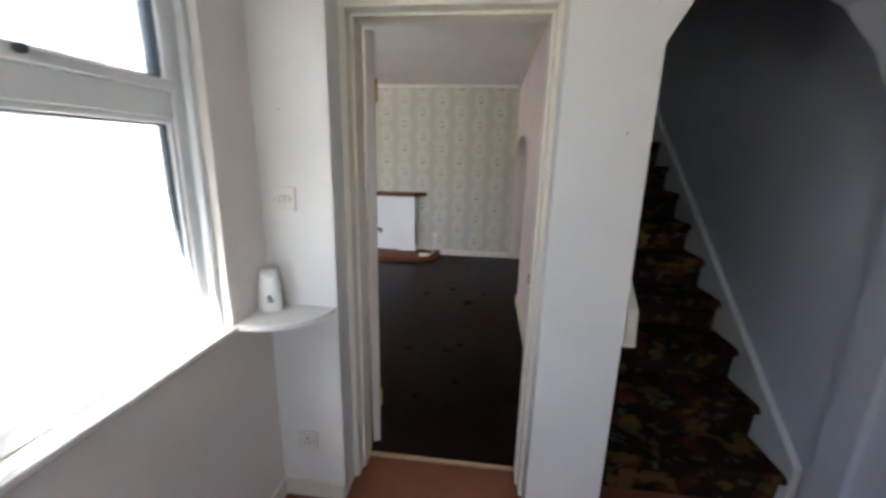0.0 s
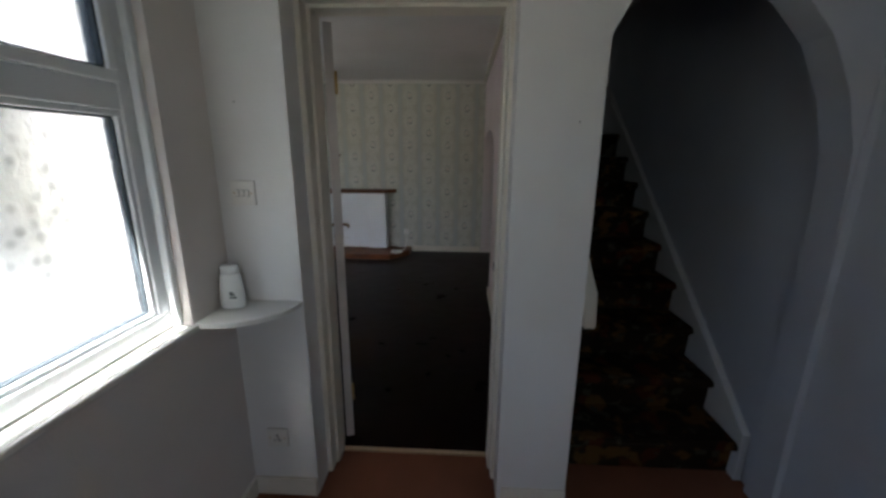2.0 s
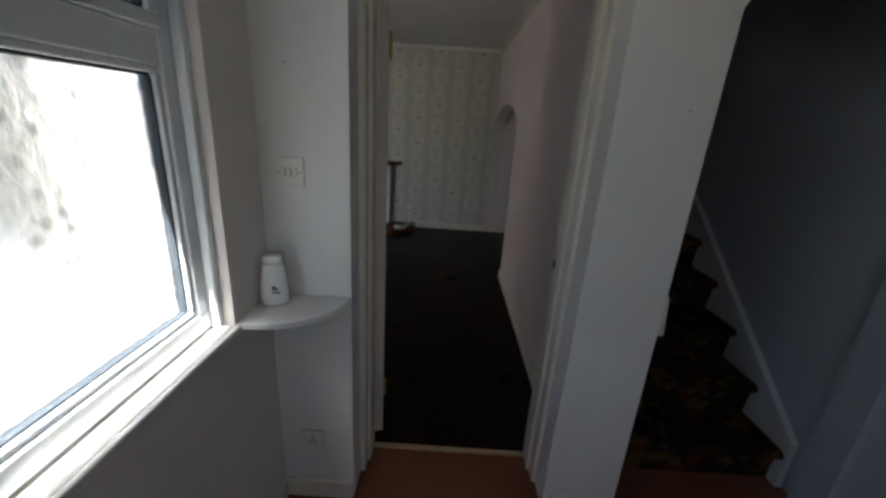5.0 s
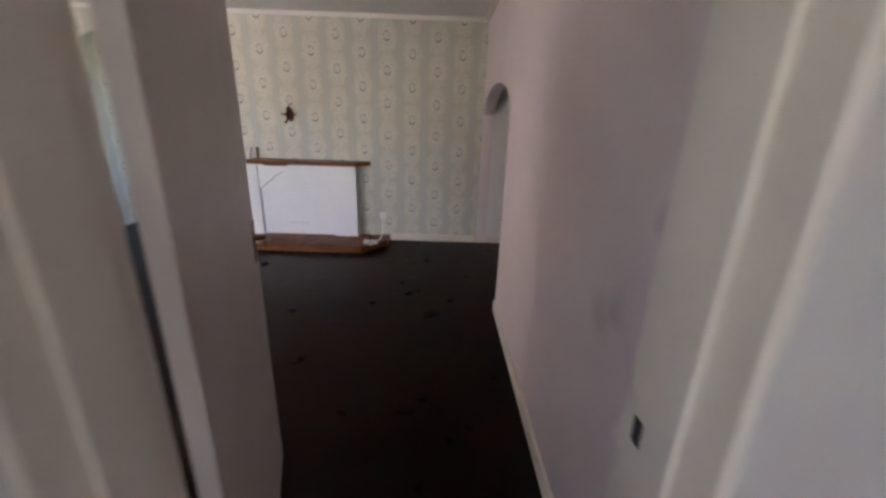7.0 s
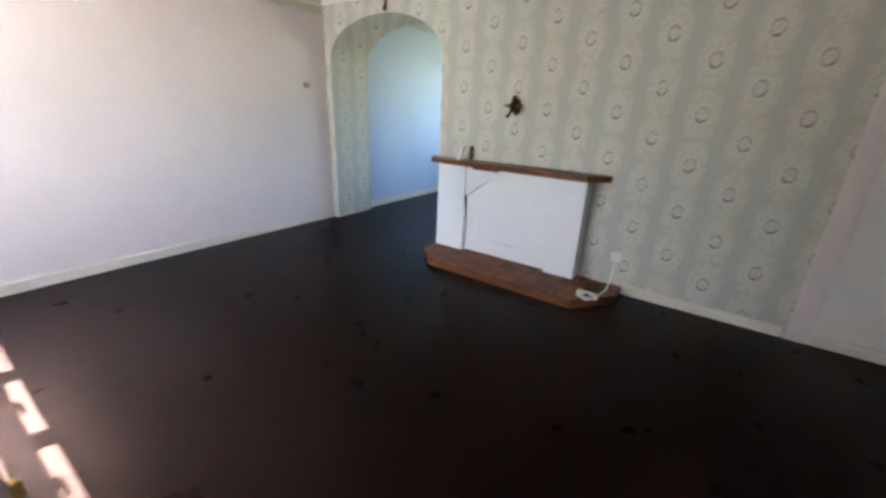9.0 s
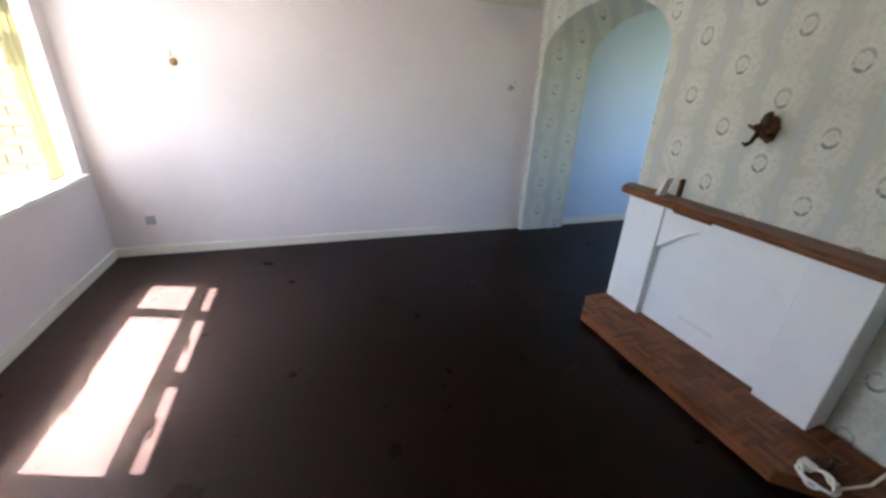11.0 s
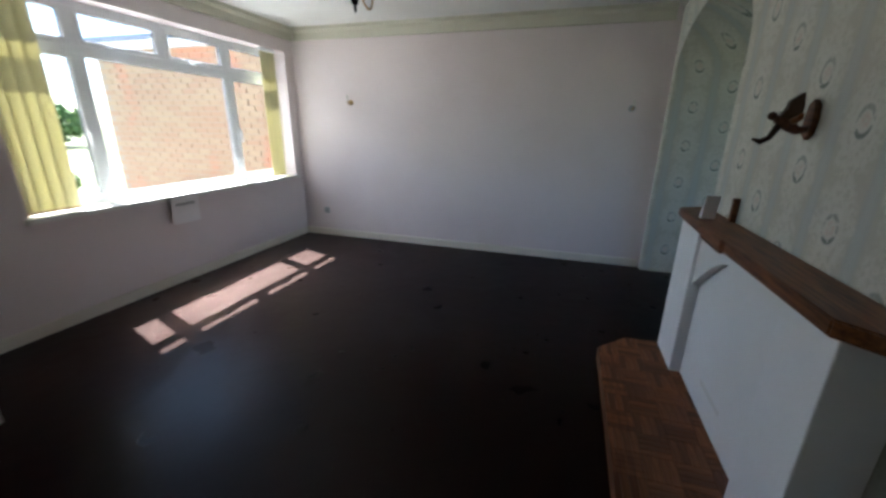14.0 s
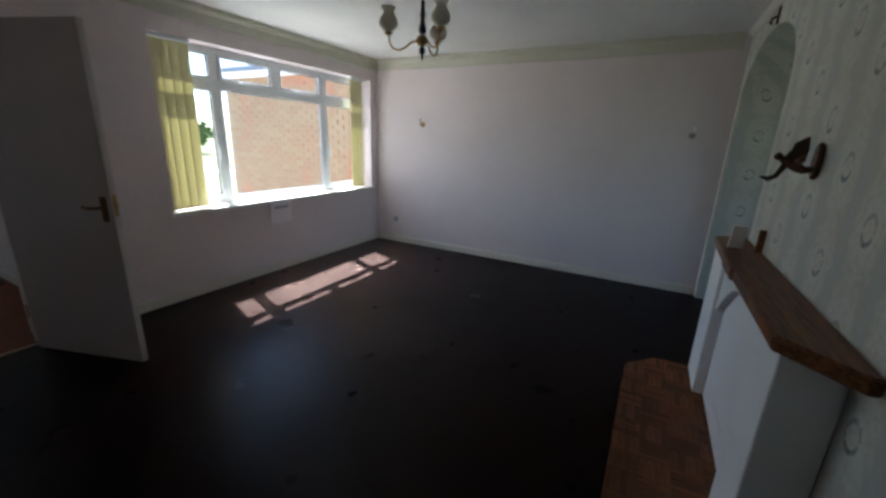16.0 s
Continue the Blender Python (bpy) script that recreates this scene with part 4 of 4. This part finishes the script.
# ---------- chandelier ----------
def chandelier(x, y):
    c = thing("chandelier", x, y, 0, "three-armed brass and black chandelier with cream glass shades", "chandelier")
    part("ceiling_rose", lathe([(0.05, TOP - 0.001), (0.05, TOP - 0.012), (0.03, TOP - 0.03), (0.008, TOP - 0.035)], 20), M_BRASS, c, "", True)
    part("rod", lathe([(0.005, 2.20), (0.005, TOP - 0.03)], 10), M_BRASS, c, "", True)
    part("column", lathe([(0.006, 2.22), (0.013, 2.205), (0.010, 2.18), (0.017, 2.14), (0.011, 2.11), (0.022, 2.07), (0.024, 2.055), (0.012, 2.035)], 18), M_BLACK, c, "black turned column", True)
    part("hub", lathe([(0.012, 2.036), (0.030, 2.022), (0.038, 2.005), (0.030, 1.985), (0.014, 1.972)], 20), M_BRASS, c, "", True)
    part("finial", lathe([(0.010, 1.972), (0.020, 1.952), (0.016, 1.935), (0.007, 1.925), (0.006, 1.905), (0.001, 1.893)], 16), M_BLACK, c, "", True)
    for k in range(3):
        a = math.atan2(-0.85, 0.52) + k * 2 * math.pi / 3
        ux, uy = math.cos(a), math.sin(a)

        def at(r, z):
            return (ux * r, uy * r, z)
        arm = part("arm", tube([at(0.03, 2.0), at(0.065, 1.992), at(0.10, 1.962), at(0.14, 1.945), at(0.175, 1.955), at(0.195, 1.985), at(0.20, 2.03)], 0.0055, 8), M_BRASS, c, "curved brass arm", True)
        move = Matrix.Translation(at(0.20, 0))
        part("cup", lathe([(0.006, 2.02), (0.020, 2.028), (0.024, 2.038), (0.012, 2.042), (0.012, 2.06)], 16, move), M_BRASS, arm, "", True)
        outer = [(0.018, 2.042), (0.040, 2.053), (0.055, 2.075), (0.056, 2.095), (0.046, 2.116), (0.032, 2.132), (0.029, 2.144), (0.036, 2.158), (0.046, 2.170)]
        shade = lathe(outer + [(r - 0.0025, z) for r, z in outer[::-1]], 20, move)
        part("shade", shade, M_SHADE, arm, "cream glass tulip shade", True)
        part("candle_tube", lathe([(0.010, 2.06), (0.010, 2.10), (0.015, 2.112), (0.013, 2.135), (0.002, 2.15)], 12, move), M_PLASTIC, arm, "", True)


chandelier(-0.442, 4.91)

# ---------- hall things ----------
shelf_outline = [(HX0 + 0.001, HY1 - 0.001), (HX0 + 0.001, 2.262), (0.672, 2.262)] + [(0.672 + 0.24 * math.sin(math.pi / 2 * i / 12), 2.467 - 0.205 * math.cos(math.pi / 2 * i / 12)) for i in range(1, 13)] + [(0.912, HY1 - 0.001)]
tagged(part("corner_shelf", prism(shelf_outline, 2, 0.884, 0.902), M_GLOSS), "white curved corner shelf beside the hall window", "shelf")

bottle = thing("lotion_bottle", 0.69, 2.405, 0.9025, "white plastic bottle with dark print on the corner shelf", "bottle", turn=14)
def oval_loft(rows):
    bm = bmesh.new()
    rings = [[bm.verts.new((rx * math.cos(2 * math.pi * i / 24), ry * math.sin(2 * math.pi * i / 24), z)) for i in range(24)] for rx, ry, z in rows]
    for a, b in zip(rings, rings[1:]):
        for i in range(24):
            bm.faces.new((a[i], a[(i + 1) % 24], b[(i + 1) % 24], b[i]))
    bm.faces.new(rings[0][::-1])
    bm.faces.new(rings[-1])
    return bm
part("body", oval_loft([(0.038, 0.022, 0), (0.043, 0.025, 0.004), (0.043, 0.025, 0.03), (0.040, 0.024, 0.08), (0.034, 0.021, 0.125), (0.030, 0.019, 0.132)]), M_BOTTLE, bottle, "", True)
part("cap", oval_loft([(0.031, 0.020, 0.1325), (0.030, 0.0195, 0.156), (0.027, 0.017, 0.162)]), M_BOTTLE, bottle, "", True)
for z, w in ((0.042, 0.022), (0.053, 0.016), (0.060, 0.010)):
    part("print_mark", boxes((-0.002, -0.0262, z, w, -0.0235, z + 0.006), bevel=0.0005), M_INK, bottle)

mat = tagged(part("hall_rug", boxes((0.98, 1.25, 0.0005, 1.65, 2.05, 0.010), bevel=0.003), M_MAT_BORDER), "beige hall rug with a dark brown border", "rug")
part("centre", boxes((1.03, 1.30, 0.0085, 1.60, 2.00, 0.0115), bevel=0.001), M_MAT, mat, "beige woven centre")
tagged(part("door_mat", boxes((0.70, 0.55, 0.0005, 1.25, 1.12, 0.014), bevel=0.004), M_DARK_MAT), "black rubber door mat on the hall carpet", "door mat")

# ---------- stairs ----------
def staircase():
    s = tagged(new("staircase"), "straight staircase in dark floral carpet", "staircase", "", "structure")
    rise, going, y0, count = 0.18, 0.225, 2.70, 10
    for i in range(count):
        ya, z = y0 + going * i, rise * (i + 1)
        if ya + going > 4.94:
            break
        nose = [(ya + going + 0.03, z), (ya - 0.008, z), (ya - 0.025, z - 0.008), (ya - 0.032, z - 0.022), (ya - 0.026, z - 0.036), (ya - 0.006, z - 0.046), (ya + 0.004, z - 0.06), (ya + 0.012, z - rise + 0.001), (ya + going + 0.03, z - rise + 0.001)]
        step = part("step", prism(nose, 0, 1.977, 2.795), M_STAIR_CARPET, s)
    top = rise * 10
    k = rise / going
    string = [(2.70, 0.0), (2.66, 0.0), (2.66, 0.24), (4.94, 0.24 + k * 2.28), (4.94, k * 2.24 - 0.1)]
    part("string_board", prism(string, 0, 2.796, 2.829), M_STRING, s, "grey-white painted stair string")
    return s


M_STRING = painted("grey_white_string_paint", (0.55, 0.55, 0.56), None, 0.45, 60, 0.1)
staircase()
rail = thing("handrail", 2.035, 2.585, 0.80, "cream-painted wooden handrail on the stair wall", "handrail")
rail_side = [(0.0, -0.03), (0.055, -0.03), (0.085, 0.06), (1.9, 1.52), (1.9, 1.62), (0.02, 0.115)]
bm = prism(rail_side, 0, -0.018, 0.034)
bmesh.ops.bevel(bm, geom=list(bm.edges), offset=0.006, segments=2, affect='EDGES')
part("rail", bm, M_CREAM, rail)
part("bracket", boxes((-0.059, 0.28, 0.16, -0.017, 0.33, 0.22), bevel=0.003), M_CREAM, rail)
structure("wall_edge_bead", boxes((2.80, HY1 - 0.012, 0, 2.829, HY1 - 0.001, TOP)), M_STAIR_WALL, "narrow bead at the stair opening", "trim")
catch = thing("door_catch", 1.6605, 2.735, 0.98, "small dark metal latch keep on the door frame", "latch keep")
part("keep", boxes((-0.002, -0.010, -0.02, 0.001, 0.010, 0.02), bevel=0.0008), M_DARK_METAL, catch)
part("slot", boxes((-0.003, -0.006, -0.012, -0.0015, 0.006, 0.012)), M_SEAL, catch)

# ---------- outside ----------
structure("ground", boxes((-120, -160, -0.5, 120, 60, -0.16)), M_LAWN, "dry sunlit lawn and open ground", "ground")
structure("pavement", boxes((-3.0, -6.0, -0.16, 0.38, 2.59, -0.13)), M_CONCRETE, "pale concrete paving outside the window", "pavement")
structure("path", boxes((-9.0, -14.0, -0.16, 14, -9.0, -0.135)), M_CONCRETE, "pale sunlit path", "pavement")


def leafy(name, x, y, z0, spread, high, count, material, label, category, trunk=True, seed=1, leaf=0.16):
    rnd = random.Random(seed)
    t = thing(name, x, y, z0, label, category)
    if trunk:
        bm = tube([(0, 0, 0), (0.03, 0, high * 0.3), (0.0, 0.04, high * 0.7)], [high * 0.03, high * 0.022, high * 0.008], 8)
        for k in range(5):
            a = k * 1.26
            tube([(0, 0, high * (0.25 + 0.07 * k)), (math.cos(a) * spread * 0.4, math.sin(a) * spread * 0.4, high * (0.45 + 0.07 * k)), (math.cos(a) * spread * 0.75, math.sin(a) * spread * 0.75, high * (0.55 + 0.08 * k))],
                 [high * 0.012, high * 0.008, high * 0.003], 6, bm)
        part("trunk", bm, M_BARK, t)
    verts, faces = [], []
    lobes = [(rnd.uniform(-0.6, 0.6) * spread, rnd.uniform(-0.5, 0.5) * spread, rnd.uniform(0.3, 0.8) * high, rnd.uniform(0.3, 0.5)) for _ in range(9)]
    for i in range(count):
        lx, ly, lz, ls = rnd.choice(lobes)
        d = Vector((rnd.gauss(0, 1), rnd.gauss(0, 1), rnd.gauss(0, 1))).normalized() * rnd.uniform(0.55, 1.0)
        c = Vector((lx + d.x * ls * spread, ly + d.y * ls * spread, max(0.02, lz + d.z * ls * high * 0.7)))
        q = Euler((rnd.uniform(0, 6), rnd.uniform(0, 6), rnd.uniform(0, 6))).to_matrix()
        s = leaf * rnd.uniform(0.6, 1.3)
        n = len(verts)
        verts += [c + q @ Vector(v) * s for v in ((-0.5, 0, 0), (0, -0.28, 0.05), (0.55, 0, 0), (0, 0.28, 0.05))]
        faces.append((n, n + 1, n + 2, n + 3))
    mesh = bpy.data.meshes.new("crown")
    mesh.from_pydata([tuple(v) for v in verts], [], faces)
    mesh.materials.append(material)
    crown = new("crown", mesh)
    crown.parent = t
    crown["kind"] = "stuff"


leafy("tree", -9.0, -22.0, -0.16, 3.5, 2.9, 5000, M_LEAF, "broad green tree beyond the lawn", "tree", True, 3, 0.34)
leafy("tree", -13.5, -24.0, -0.16, 3.5, 2.7, 5000, M_LEAF, "rounded green tree beyond the lawn", "tree", True, 5, 0.34)
leafy("tree", -4.0, -23.0, -0.16, 3.2, 2.6, 4000, M_LEAF, "small green tree beyond the lawn", "tree", True, 7, 0.34)
leafy("shrub", -4.9, -7.0, -0.16, 0.9, 1.5, 2500, M_LEAF_PALE, "pale green garden shrub", "shrub", True, 9, 0.10)
leafy("shrub", -2.9, -2.6, -0.16, 0.5, 0.75, 1800, M_LEAF, "low dark green shrub by the paving", "shrub", True, 11, 0.07)


def brick_building():
    """The next house's projecting side wall, in stretcher bond."""
    x, ya, yb, top = -3.05, -0.95, 2.58, 2.36
    house = tagged(new("neighbour_house"), "single-storey buff and red brick extension next door", "house")
    part("wall_core", boxes((x - 2.6, ya + 0.02, -0.16, x - 0.012, yb, top)), M_MORTAR, house)
    roof = part("fascia", boxes((x - 2.7, ya - 0.12, top, x + 0.10, yb, top + 0.17), bevel=0.006), M_ROOFING, house, "white fascia and flat roof edge")
    part("gutter", tube([(x + 0.14, ya - 0.12, top + 0.13), (x + 0.14, yb, top + 0.13)], 0.045, 10), M_GUTTER, roof, "blue-grey gutter")
    bl, bh = 0.215, 0.065
    mesh = bpy.data.meshes.new("brick")
    bm = boxes((-0.03, -bl / 2, 0, 0.0, bl / 2, bh), bevel=0.0)
    bm.to_mesh(mesh)
    bm.free()
    mesh.materials.append(M_BRICK)
    rest, made = bmesh.new(), 0
    courses = int((top + 0.1) / 0.075)
    for r in range(courses):
        z = top - 0.075 * (r + 1)
        y = yb - 0.12 - (0.1125 if r % 2 else 0)
        while y - bl / 2 > ya - 0.001:
            if made < 300:
                b = new("brick", mesh)
                b.parent = house
                b.matrix_basis = pose(x + random.uniform(-0.002, 0.002), y, z)
                made += 1
            else:
                add_box(rest, x - 0.03, y - bl / 2, z, x + random.uniform(-0.002, 0.002), y + bl / 2, z + bh)
            y -= 0.225
    p = part("brickwork", rest, M_BRICK, house)
    p["kind"] = "stuff"


M_GUTTER = painted("blue_grey_gutter", (0.12, 0.15, 0.22), None, 0.4, 40, 0.05)
brick_building()

# filled screw holes in the hall wall
for x, z in ((0.735, 1.62), (1.90, 1.56)):
    plug = lathe([(0.003, 0), (0.003, 0.001), (0.0015, 0.0015)], 10, Matrix.Translation((x, HY1, z)) @ pose(0, 0, 0, 90))
    tagged(part("screw_plug", plug, M_GAP), "small grey screw plug in the white wall", "screw plug", "wall plugs")
